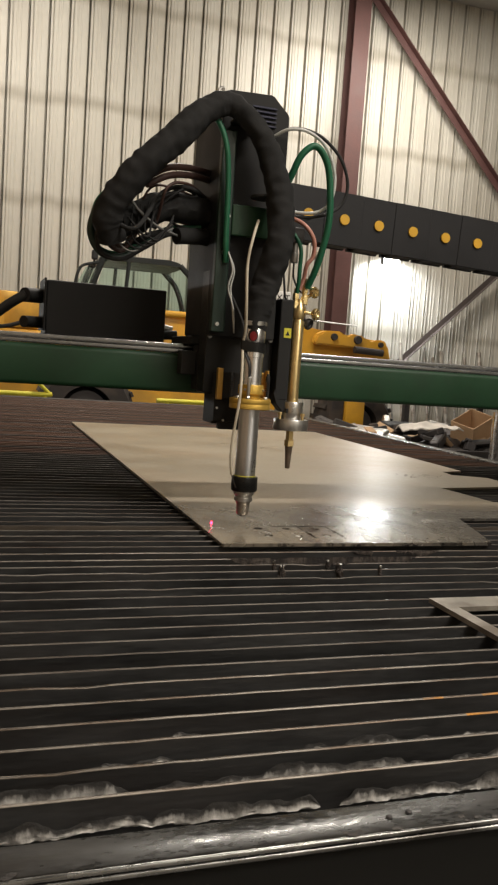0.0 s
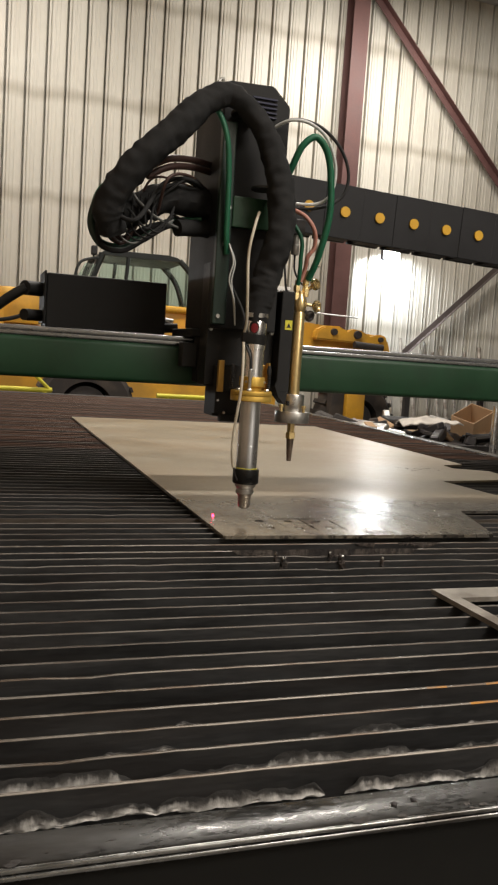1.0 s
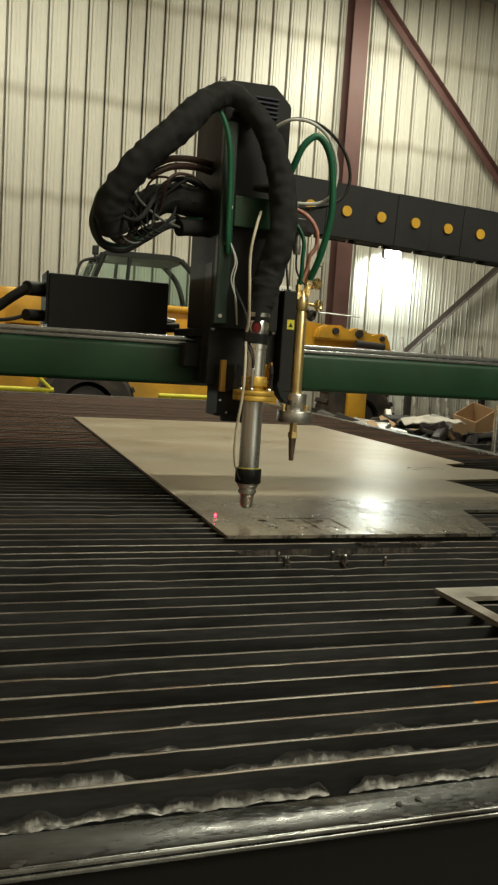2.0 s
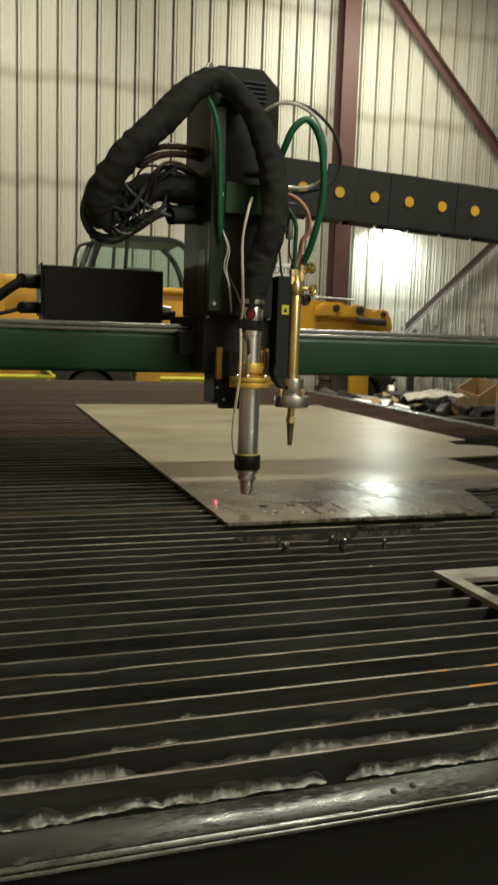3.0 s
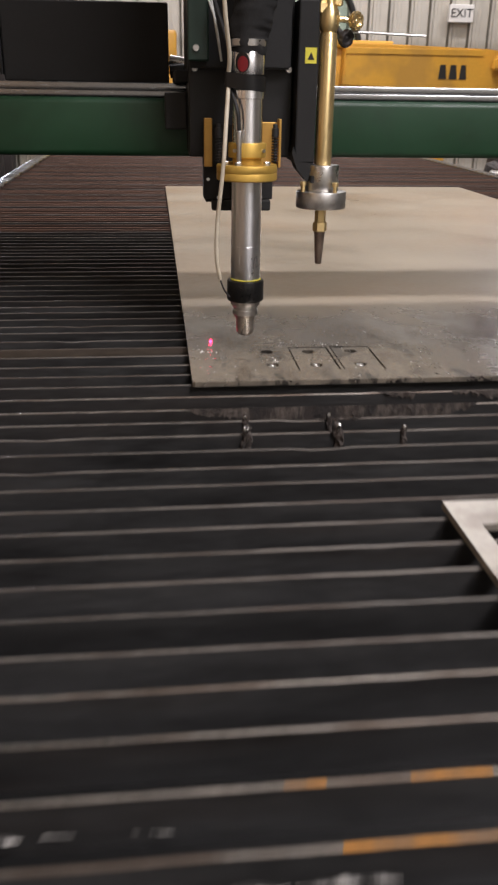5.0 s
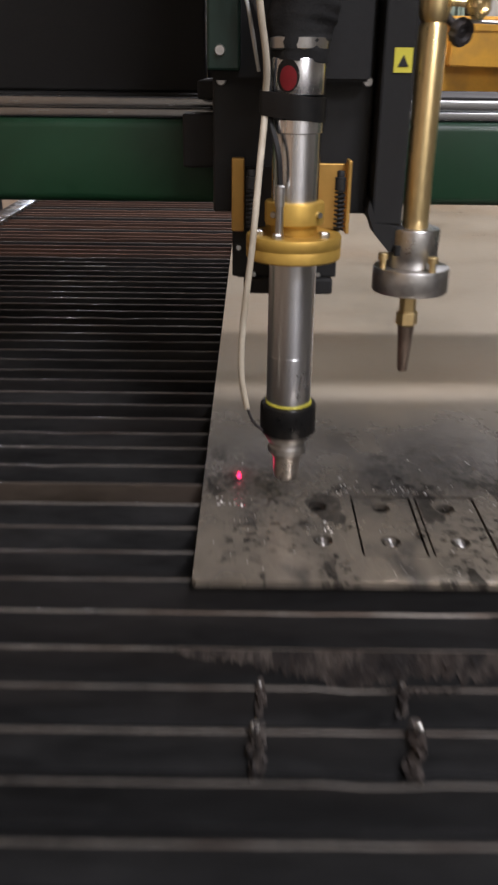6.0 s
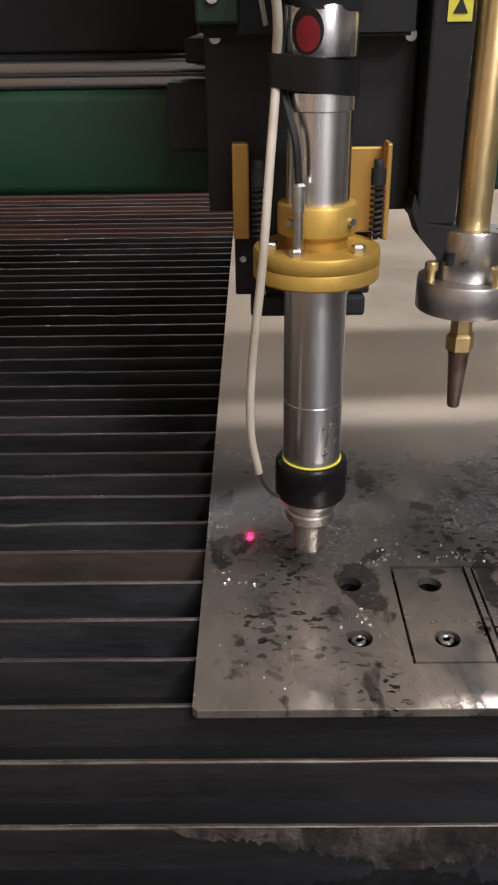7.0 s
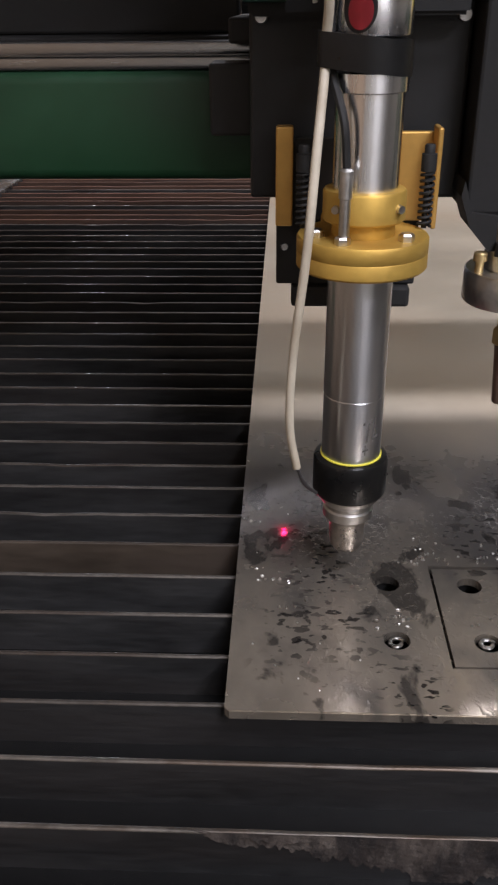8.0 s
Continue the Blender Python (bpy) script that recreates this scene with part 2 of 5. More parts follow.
M_CRUST = streaked("dark_crust", (0.030, 0.026, 0.024), (0.07, 0.062, 0.056), (0.16, 0.15, 0.14), 40, 0.46, 0.66, 0.4)


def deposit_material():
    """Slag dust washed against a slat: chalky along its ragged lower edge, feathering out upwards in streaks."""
    m = mat("chalky_slag", (0.036, 0.034, 0.032), 0.7, 0.1, 0.4, 30, 240, 0.8, bdist=0.002)
    nt = m.node_tree
    n, l = nt.nodes, nt.links
    b = n["Principled BSDF"]
    last = b.inputs["Base Color"].links[0].from_socket
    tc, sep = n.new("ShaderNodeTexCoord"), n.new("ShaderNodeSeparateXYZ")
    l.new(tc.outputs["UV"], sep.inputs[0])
    geo, mp = n.new("ShaderNodeNewGeometry"), n.new("ShaderNodeMapping")
    l.new(geo.outputs["Position"], mp.inputs[0])
    mp.inputs["Scale"].default_value = (1, 1, 0.30)
    mp.inputs["Rotation"].default_value = (0, -0.35, 0)
    for sc, gain, lo, c in ((26, 1.5, 0.55, (0.20, 0.188, 0.172)), (62, 2.1, 0.95, (0.66, 0.64, 0.60))):
        t = n.new("ShaderNodeTexNoise")
        t.inputs["Scale"].default_value, t.inputs["Detail"].default_value, t.inputs["Roughness"].default_value = sc, 6, 0.6
        l.new(mp.outputs[0], t.inputs["Vector"])
        k = n.new("ShaderNodeMath")
        k.operation = "MULTIPLY_ADD"
        l.new(t.outputs["Fac"], k.inputs[0])
        k.inputs[1].default_value = gain
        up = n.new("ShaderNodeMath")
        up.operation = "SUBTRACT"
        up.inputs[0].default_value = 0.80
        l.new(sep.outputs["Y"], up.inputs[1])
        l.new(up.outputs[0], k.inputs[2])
        r = n.new("ShaderNodeMapRange")
        l.new(k.outputs[0], r.inputs["Value"])
        r.inputs["From Min"].default_value, r.inputs["From Max"].default_value = lo + 0.25, lo + 0.85
        mx = n.new("ShaderNodeMix")
        mx.data_type = "RGBA"
        l.new(r.outputs[0], mx.inputs["Factor"])
        l.new(last, mx.inputs["A"])
        mx.inputs["B"].default_value = (*c, 1)
        last = mx.outputs["Result"]
    l.new(last, b.inputs["Base Color"])
    return m


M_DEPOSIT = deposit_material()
M_DROSS = streaked("brown_dross", (0.020, 0.017, 0.016), (0.048, 0.037, 0.031), (0.11, 0.092, 0.078), 34, 0.43, 0.62, 0.6)


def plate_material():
    """Mill-scale plate: grey-beige sheet, wet sooty patches and splashes near the cut corner; gantry shadow and lit
    front painted in.
    """
    m = mat("mild_steel_plate", (0.335, 0.287, 0.208), 0.38, 0.5, 0.13, 2.0, 60, 0.08, (0.34, 0.245, 0.15), 0.5, 1.1, (1, 1.5, 1), rvar=0.12)
    nt = m.node_tree
    n, l = nt.nodes, nt.links
    b = n["Principled BSDF"]
    base = b.inputs["Base Color"].links[0].from_socket
    rough = b.inputs["Roughness"].links[0].from_socket
    geo = n.new("ShaderNodeNewGeometry")

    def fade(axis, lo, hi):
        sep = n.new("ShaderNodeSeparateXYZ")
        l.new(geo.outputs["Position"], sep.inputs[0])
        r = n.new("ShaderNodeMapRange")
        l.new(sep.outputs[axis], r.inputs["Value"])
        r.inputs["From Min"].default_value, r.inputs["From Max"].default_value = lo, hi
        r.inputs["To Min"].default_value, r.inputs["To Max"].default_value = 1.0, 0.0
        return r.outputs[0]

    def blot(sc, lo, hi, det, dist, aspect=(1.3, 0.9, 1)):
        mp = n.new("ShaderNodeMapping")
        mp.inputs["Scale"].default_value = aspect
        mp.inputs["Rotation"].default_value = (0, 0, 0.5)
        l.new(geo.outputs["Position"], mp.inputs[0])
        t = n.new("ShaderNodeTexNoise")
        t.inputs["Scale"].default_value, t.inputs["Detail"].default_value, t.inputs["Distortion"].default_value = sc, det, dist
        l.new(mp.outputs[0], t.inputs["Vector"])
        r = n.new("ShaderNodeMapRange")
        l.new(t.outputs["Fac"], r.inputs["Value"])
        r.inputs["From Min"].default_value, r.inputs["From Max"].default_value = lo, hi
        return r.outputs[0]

    def mul(a, c):
        k = n.new("ShaderNodeMath")
        k.operation = "MULTIPLY"
        l.new(a, k.inputs[0])
        if isinstance(c, float):
            k.inputs[1].default_value = c
        else:
            l.new(c, k.inputs[1])
        return k.outputs[0]

    region = blot(6.5, 0.46, 0.58, 2, 0.3)
    # sooty front, darkened further to paint in the gantry's shadow
    soot_shade = mul(mul(fade("Y", 0.34, 0.62), blot(6, 0.10, 0.55, 4, 0.3)), 0.85)
    # sooty band behind the holes, deepened for the gantry's shadow and reflection
    scorch_shade = mul(mul(mul(fade("Y", 0.27, 0.10), fade("Y", 0.36, 0.56)), blot(7, 0.20, 0.62, 4, 0.4)), 0.85)
    # tan of the front edge, made paler for the stronger light there
    tan = mul(mul(fade("X", 0.35, 0.75), fade("Y", 0.06, 0.30)), blot(9, 0.22, 0.55, 5, 0.3))
    spots = mul(mul(mul(blot(95, 0.58, 0.61, 2, 0.15, (0.8, 1.5, 1)), fade("Y", 0.26, 0.44)), region), 0.92)
    drops = mul(mul(mul(blot(40, 0.635, 0.66, 3, 0.2, (1.0, 1.3, 1)), fade("Y", 0.30, 0.46)), blot(7, 0.42, 0.55, 2, 0.2)), 0.85)
    patch = mul(mul(blot(14, 0.58, 0.61, 5, 0.3), fade("Y", 0.34, 0.48)), 0.75)
    wet = mul(mul(blot(9, 0.50, 0.64, 4, 0.3), fade("Y", 0.36, 0.52)), 0.8)
    last, rl = base, rough
    for f, c, rg in ((soot_shade, (0.18, 0.172, 0.162, 1), 0.27), (tan, (0.50, 0.435, 0.345, 1), 0.24), (scorch_shade, (0.085, 0.080, 0.080, 1), 0.24), (wet, (0.14, 0.133, 0.127, 1), 0.16), (patch, (0.055, 0.050, 0.047, 1), 0.15), (drops, (0.040, 0.036, 0.034, 1), 0.12), (spots, (0.032, 0.029, 0.028, 1), 0.15)):
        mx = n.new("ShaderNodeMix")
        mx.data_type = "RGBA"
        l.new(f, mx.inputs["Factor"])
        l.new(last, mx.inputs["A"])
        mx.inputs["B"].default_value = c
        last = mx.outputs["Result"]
        mr = n.new("ShaderNodeMix")
        l.new(f, mr.inputs["Factor"])
        l.new(rl, mr.inputs["A"])
        mr.inputs["B"].default_value = rg
        rl = mr.outputs["Result"]
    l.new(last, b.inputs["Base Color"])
    l.new(rl, b.inputs["Roughness"])
    bare = n.new("ShaderNodeMapRange")
    l.new(fade("Y", 0.22, 0.50), bare.inputs["Value"])
    bare.inputs["To Min"].default_value, bare.inputs["To Max"].default_value = 0.5, 0.66
    l.new(bare.outputs[0], b.inputs["Metallic"])
    # beads of water standing on the front of the sheet
    beads = mul(mul(blot(150, 0.52, 0.70, 3, 0.2), fade("Y", 0.26, 0.40)), blot(5, 0.36, 0.6, 3, 0.2))
    bp = n.new("ShaderNodeBump")
    bp.inputs["Strength"].default_value, bp.inputs["Distance"].default_value = 0.35, 0.0014
    l.new(beads, bp.inputs["Height"])
    l.new(b.inputs["Normal"].links[0].from_socket, bp.inputs["Normal"])
    l.new(bp.outputs[0], b.inputs["Normal"])
    return m


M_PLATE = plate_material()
M_OFFCUT = mat("dusty_offcut_steel", (0.40, 0.37, 0.32), 0.45, 0.4, 0.25, 14, 120, 0.15, (0.16, 0.13, 0.10), 0.7, 10)

# mesh helpers
WORLD = {}


EARLY = Vector((0.0246, -0.042, 0))


def thing(name, at, label, category, group="", kind="", shift=(0, 0, 0)):
    e = new(name)
    e.empty_display_size = 0.05
    e.matrix_basis = Matrix.Translation(Vector(at) + Vector(shift))
    WORLD[e] = Matrix.Translation(at)
    return tagged(e, label, category, group, kind)


def part(name, bm, material, parent=None, label="", smooth=False):
    me = bpy.data.meshes.new(name)
    bmesh.ops.recalc_face_normals(bm, faces=bm.faces)
    bm.to_mesh(me)
    bm.free()
    for mt in (material if isinstance(material, (list, tuple)) else [material]):
        me.materials.append(mt)
    if smooth:
        for p in me.polygons:
            p.use_smooth = True
        try:
            me.set_sharp_from_angle(angle=radians(38))
        except AttributeError:
            pass
    ob = new(name, me)
    WORLD[ob] = Matrix.Identity(4)
    if parent:
        ob.parent = parent
        ob.matrix_parent_inverse = WORLD[parent].inverted()
    if label:
        ob["label"] = label
    return ob


def box(x0, x1, y0, y1, z0, z1, bev=0.0, seg=2, bm=None):
    b = bmesh.new()
    bmesh.ops.create_cube(b, size=1, matrix=Matrix.Translation(((x0 + x1) / 2, (y0 + y1) / 2, (z0 + z1) / 2)) @ Matrix.Diagonal((x1 - x0, y1 - y0, z1 - z0, 1)))
    if bev:
        bmesh.ops.bevel(b, geom=b.edges[:], offset=bev, segments=seg, affect="EDGES", profile=0.5)
    return merge(bm, b)


def merge(bm, b):
    if bm is None:
        return b
    me = bpy.data.meshes.new("tmp")
    b.to_mesh(me)
    b.free()
    bm.from_mesh(me)
    bpy.data.meshes.remove(me)
    return bm


def lathe(cx, cy, prof, seg=40, bm=None):
    """Solid of revolution about a vertical axis; prof: (radius, z) from bottom to top."""
    b = bmesh.new()
    rings = []
    for r, z in prof:
        rings.append([b.verts.new((cx + r * math.cos(a), cy + r * math.sin(a), z)) for a in (2 * math.pi * i / seg for i in range(seg))])
    for lo, hi in zip(rings, rings[1:]):
        for i in range(seg):
            b.faces.new((lo[i], lo[(i + 1) % seg], hi[(i + 1) % seg], hi[i]))
    b.faces.new(rings[0][::-1])
    b.faces.new(rings[-1])
    return merge(bm, b)


def spline(pts, n):
    """Points along a Catmull-Rom curve."""
    p = [Vector(q) for q in pts]
    p = [2 * p[0] - p[1]] + p + [2 * p[-1] - p[-2]]
    out = []
    for i in range(1, len(p) - 2):
        for k in range(n):
            t = k / n
            out.append(0.5 * ((2 * p[i]) + (p[i + 1] - p[i - 1]) * t + (2 * p[i - 1] - 5 * p[i] + 4 * p[i + 1] - p[i + 2]) * t * t
                              + (3 * p[i] - p[i - 1] - 3 * p[i + 1] + p[i + 2]) * t ** 3))
    out.append(p[-2])
    return out


def sweep(pts, r, seg=10, n=8, wrinkle=0.0, freq=40.0, bm=None, taper=None):
    """A round hose along a smooth curve through pts."""
    c = spline(pts, n)
    b = bmesh.new()
    up = Vector((0.31, 0.83, 0.46))
    rings = []
    for i, q in enumerate(c):
        d = (c[min(i + 1, len(c) - 1)] - c[max(i - 1, 0)]).normalized()
        u = (up - d * up.dot(d)).normalized()
        up = u
        v = d.cross(u)
        rr = r * (1 if taper is None else taper(i / (len(c) - 1)))
        ring = []
        for k in range(seg):
            a = 2 * math.pi * k / seg
            o = u * math.cos(a) + v * math.sin(a)
            w = 1 + wrinkle * (noise.noise((q + o * r) * freq) + 0.35 * noise.noise(Vector((i * 0.5, a * 0.9, 3.1))) + 0.5 * noise.noise(Vector((i * 0.13, a * 0.5, 8.1))))
            ring.append(b.verts.new(q + o * rr * w))
        rings.append(ring)
    for lo, hi in zip(rings, rings[1:]):
        for k in range(seg):
            b.faces.new((lo[k], lo[(k + 1) % seg], hi[(k + 1) % seg], hi[k]))
    b.faces.new(rings[0][::-1])
    b.faces.new(rings[-1])
    return merge(bm, b)


def rod(a, b2, r, seg=12, bm=None):
    return sweep([a, b2], r, seg, 1, bm=bm)


def prism(poly, z0, z1, bm=None):
    """Upright solid over a plan outline."""
    b = bmesh.new()
    lo = [b.verts.new((x, y, z0)) for x, y in poly]
    hi = [b.verts.new((x, y, z1)) for x, y in poly]
    k = len(poly)
    b.faces.new(lo[::-1])
    b.faces.new(hi)
    for i in range(k):
        b.faces.new((lo[i], lo[(i + 1) % k], hi[(i + 1) % k], hi[i]))
    return merge(bm, b)


def slab(poly, y0, y1, bm=None):
    """Solid over an outline in the x-z plane, from y0 to y1."""
    b = bmesh.new()
    f = [b.verts.new((x, y0, z)) for x, z in poly]
    g = [b.verts.new((x, y1, z)) for x, z in poly]
    k = len(poly)
    b.faces.new(f)
    b.faces.new(g[::-1])
    for i in range(k):
        b.faces.new((f[i], g[i], g[(i + 1) % k], f[(i + 1) % k]))
    return merge(bm, b)


def lump(c, s, seed, rough=0.35, sub=2, bm=None):
    b = bmesh.new()
    bmesh.ops.create_icosphere(b, subdivisions=sub, radius=1.0)
    off = Vector((seed * 3.7, seed * 1.3, seed * 2.1))
    for v in b.verts:
        k = 1 + rough * noise.noise(v.co * 1.6 + off) + 0.5 * rough * noise.noise(v.co * 4 + off)
        v.co = Vector(c) + Vector((v.co.x * s[0] * k, v.co.y * s[1] * k, v.co.z * s[2] * k))
    return merge(bm, b)


def flat_text(body, size, at, rot, material, parent, name):
    cu = bpy.data.curves.new(name, "FONT")
    cu.body, cu.size, cu.extrude, cu.align_x, cu.align_y = body, size, 0.001, "CENTER", "CENTER"
    tmp = bpy.data.objects.new("tmp", cu)
    scene.collection.objects.link(tmp)
    dg = bpy.context.evaluated_depsgraph_get()
    me = bpy.data.meshes.new_from_object(tmp.evaluated_get(dg))
    bpy.data.objects.remove(tmp)
    me.transform(pose(*at, *rot))
    me.materials.append(material)
    ob = new(name, me)
    WORLD[ob] = Matrix.Identity(4)
    ob.parent = parent
    ob.matrix_parent_inverse = WORLD[parent].inverted()
    return ob


# the hall
XW, XE, YN, YS, TOP = -2.25, 13.0, 11.0, -6.0, 6.6
tagged(part("floor", box(XW - 0.3, XE + 0.3, YS - 0.3, YN + 0.4, FLOOR - 0.2, FLOOR), M_CONC), "grey stained concrete workshop floor", "floor", kind="structure")
tagged(part("ceiling", box(XW - 0.3, XE + 0.3, YS - 0.3, YN + 0.4, TOP, TOP + 0.2), M_CEIL), "pale sheet metal ceiling of the hall", "ceiling", kind="structure")
tagged(part("wall_west", box(XW - 0.25, XW, YS, YN + 0.4, FLOOR, TOP), M_PLY), "tan boarded side wall with dark steel girts", "wall", kind="structure")
tagged(part("wall_east", box(XE, XE + 0.25, YS, YN + 0.4, FLOOR, TOP), M_SHEET), "plain pale sheet metal side wall", "wall", kind="structure")
tagged(part("wall_south", box(XW - 0.25, XE + 0.25, YS - 0.25, YS, FLOOR, TOP), M_SHEET), "plain pale sheet metal end wall", "wall", kind="structure")
wall_n = tagged(part("wall_north", box(XW - 0.25, XE + 0.25, YN + 0.165, YN + 0.4, FLOOR, TOP), M_SHEET), "cream ribbed sheet metal hall wall with dark grooves and faint bands", "wall", kind="structure")


RIB = 0.281


def panel_mesh():
    """One wall sheet of three ribs: a deep lapped groove and a narrow one beside each, low stiffeners between."""
    prof = [(0.0, 0.0)]
    for k in range(3):
        x = RIB * k + 0.065
        # grooves sunk extra deep to make the ribs' dark shade lines
        prof += [(x - 0.019, 0.0), (x - 0.016, -0.012), (x - 0.012, 0.140), (x + 0.014, 0.140), (x + 0.018, -0.012), (x + 0.046, -0.012), (x + 0.052, 0.016), (x + 0.058, 0.016),
                 (x + 0.063, -0.004), (x + 0.066, 0.0), (x + 0.100, 0.0), (x + 0.105, -0.005), (x + 0.122, -0.005), (x + 0.127, 0.0), (x + 0.155, 0.0), (x + 0.160, -0.005), (x + 0.177, -0.005), (x + 0.182, 0.0)]
    prof += [(3 * RIB - 0.001, 0.0)]
    b = bmesh.new()
    rows = [[b.verts.new((x, y, z)) for x, y in prof] for z in (FLOOR + 0.01, TOP - 0.01)]
    back = [[b.verts.new((x, 0.155, z)) for x in (0.0, 3 * RIB - 0.001)] for z in (FLOOR + 0.01, TOP - 0.01)]
    for i in range(len(prof) - 1):
        b.faces.new((rows[0][i], rows[0][i + 1], rows[1][i + 1], rows[1][i]))
    b.faces.new((back[0][0], rows[0][0], rows[1][0], back[1][0]))
    b.faces.new((rows[0][-1], back[0][1], back[1][1], rows[1][-1]))
    me = bpy.data.meshes.new("panel")
    b.to_mesh(me)
    b.free()
    me.materials.append(M_SHEET)
    return me


PANEL = panel_mesh()
for k in range(18):
    p = new("panel", PANEL)
    p.parent = wall_n
    p.matrix_basis = Matrix.Translation((XW + 3 * RIB * k, YN, 0))


def column(x, y, z0, z1, w, label):
    c = thing("steel_column", (x, y, z0), label, "column", kind="structure")
    part("web", box(x - 0.006, x + 0.006, y - w / 2 + 0.012, y + w / 2 - 0.012, z0, z1), M_RED, c)
    for s in (-1, 1):
        part("flange", box(x - w / 2, x + w / 2, y + s * w / 2 - 0.006, y + s * w / 2 + 0.006, z0, z1, 0.002, 1), M_RED, c)
    part("base_plate", box(x - w * 0.8, x + w * 0.8, y - w * 0.8, y + w * 0.8, z0, z0 + 0.02), M_RED, c)
    return c


column(5.08, 10.82, FLOOR, TOP, 0.27, "oxide red steel column against the ribbed wall")


def angle_brace(a, b2, w, name, label, material):
    br = thing(name, a, label, "brace", kind="structure")
    a, b2 = Vector(a), Vector(b2)
    d = (b2 - a).normalized()
    nrm = Vector((0, -1, 0))
    sd = d.cross(nrm).normalized()
    for nm, u, v in (("leg_flat", sd, nrm), ("leg_out", nrm, sd)):
        b = bmesh.new()
        vs = []
        for q in (a, b2):
            for i, j in ((0, 0), (1, 0), (1, 0.09), (0, 0.09)):
                vs.append(b.verts.new(q + u * w * i + v * w * j))
        for i in range(4):
            b.faces.new((vs[i], vs[(i + 1) % 4], vs[4 + (i + 1) % 4], vs[4 + i]))
        b.faces.new(vs[:4])
        b.faces.new(vs[4:])
        part(nm, b, material, br)
    return br


angle_brace((5.35, 10.85, 6.35), (8.55, 10.85, 3.15), 0.115, "diagonal_brace", "oxide red diagonal angle brace on the hall wall", M_RED)
angle_brace((8.35, 10.85, 2.42), (6.35, 10.85, 0.55), 0.09, "diagonal_brace", "grey-brown lower diagonal angle brace on the hall wall", M_BRACE)
col = thing("corner_column", (-2.0, 10.7, FLOOR), "dark steel corner column between two walls", "column", kind="structure")
part("shaft", box(-2.20, -1.93, 10.6, 10.93, FLOOR, TOP, 0.01), M_DARKSTEEL, col)
for z in (0.35, 1.25, 2.15, 3.05, 3.95):
    g = thing("wall_girt", (XW + 0.08, 3, z), "dark steel girt running along the tan wall", "girt", "wall girts", kind="structure")
    part("channel", box(XW + 0.003, XW + 0.14, -2, 10.55, z, z + 0.035), M_DARKSTEEL, g)
    part("lip", box(XW + 0.125, XW + 0.14, -2, 10.55, z - 0.06, z - 0.001), M_DARKSTEEL, g)

ex = thing("exit_sign", (4.13, 10.93, 1.35), "white exit sign with dark capitals on the wall", "sign")
part("panel_box", box(3.96, 4.30, 10.90, 11.005, 1.35, 1.57, 0.01), M_SIGN, ex)
flat_text("EXIT", 0.15, (4.13, 10.895, 1.46), (90, 0, 0), M_INK, ex, "lettering")


def floodlight(c, aim, label, power, arm):
    f = thing("flood_light", c, label, "lamp")
    x, y, z = c
    part("housing", box(x - 0.16, x + 0.16, y, y + 0.08, z - 0.12, z + 0.12, 0.015), M_DARKSTEEL, f)
    part("lens", box(x - 0.14, x + 0.14, y - 0.012, y - 0.002, z - 0.10, z + 0.10, 0.004), M_LAMP, f, "glowing white lens")
    part("bracket", box(*arm), M_DARKSTEEL, f)
    d = bpy.data.lights.new("flood", "SPOT")
    d.energy, d.spot_size, d.spot_blend, d.shadow_soft_size, d.color = power, radians(150), 0.6, 0.08, (0.92, 0.97, 1.0)
    ob = new("flood_lamp", d)
    ob.matrix_world = look((x, y - 0.03, z - 0.14), aim)


floodlight((5.96, 10.72, 2.27), (6.00, 11.0, 1.9), "bright white floodlight fixed to the ribbed wall", 290, (5.94, 5.98, 10.80, 11.02, 2.24, 2.30))
floodlight((-2.0, 8.70, 0.66), (0.5, 3.0, 0.2), "small bright work light beside the tan wall", 25, (-2.28, -2.13, 8.73, 8.77, 0.63, 0.69))

# the cutting table
TX0, TX1, TY0, TY1 = -0.808, 1.973, -1.026, 5.32
table = thing("cutting_table", (0.58, 2.1, FLOOR), "dark steel slatted water table for plasma cutting", "table")


# front rail: a flat flange with a rolled lip
b = box(-0.90, 2.07, -1.127, -1.080, -0.018, -0.008, 0.002, 2)
part("front_rail", b, M_RAIL, table, "worn dull grey zinc front rail", True)
part("rail_lip", box(-0.90, 2.07, -1.1325, -1.1275, -0.0135, -0.0085, 0.002, 4), M_LIP, table, "bright rail lip", True)
part("rail_lip", box(-0.90, 2.07, -1.1335, -1.1275, -0.0195, -0.0145, 0.002, 4), M_LIP, table, "bright rail lip", True)
rl = random.Random(8)
b = bmesh.new()
for cx in (-0.06, 0.30, -0.55, 0.62, -0.19):
    for i in range(6):
        lump((cx + rl.uniform(-0.035, 0.035), -1.125 + rl.uniform(-0.004, 0.004), -0.008), (rl.uniform(0.002, 0.008), 0.003, 0.0012), i + cx * 50, 0.7, 1, bm=b)
part("dirt_crust", b, M_CRUST, table, "pale crusted dirt on the rail", True)["kind"] = "stuff"
for bx, by in ((-0.131, -1.104), (-0.155, -1.108), (-0.62, -1.106), (0.46, -1.104), (1.1, -1.105)):
    part("rail_bolt", lathe(bx, by, [(0.0034, -0.0082), (0.0034, -0.0065), (0.0022, -0.0055)], 10), M_DARKSTEEL, table)
part("side_rail", box(TX0 - 0.075, TX0 - 0.004, TY0 - 0.03, TY1, -0.06, 0.004, 0.006), M_RAIL, table, "grey worn side rail", True)
part("side_rail", box(TX1 + 0.004, TX1 + 0.075, TY0 - 0.03, TY1, -0.06, 0.004, 0.006), M_RAIL, table, "grey worn side rail", True)
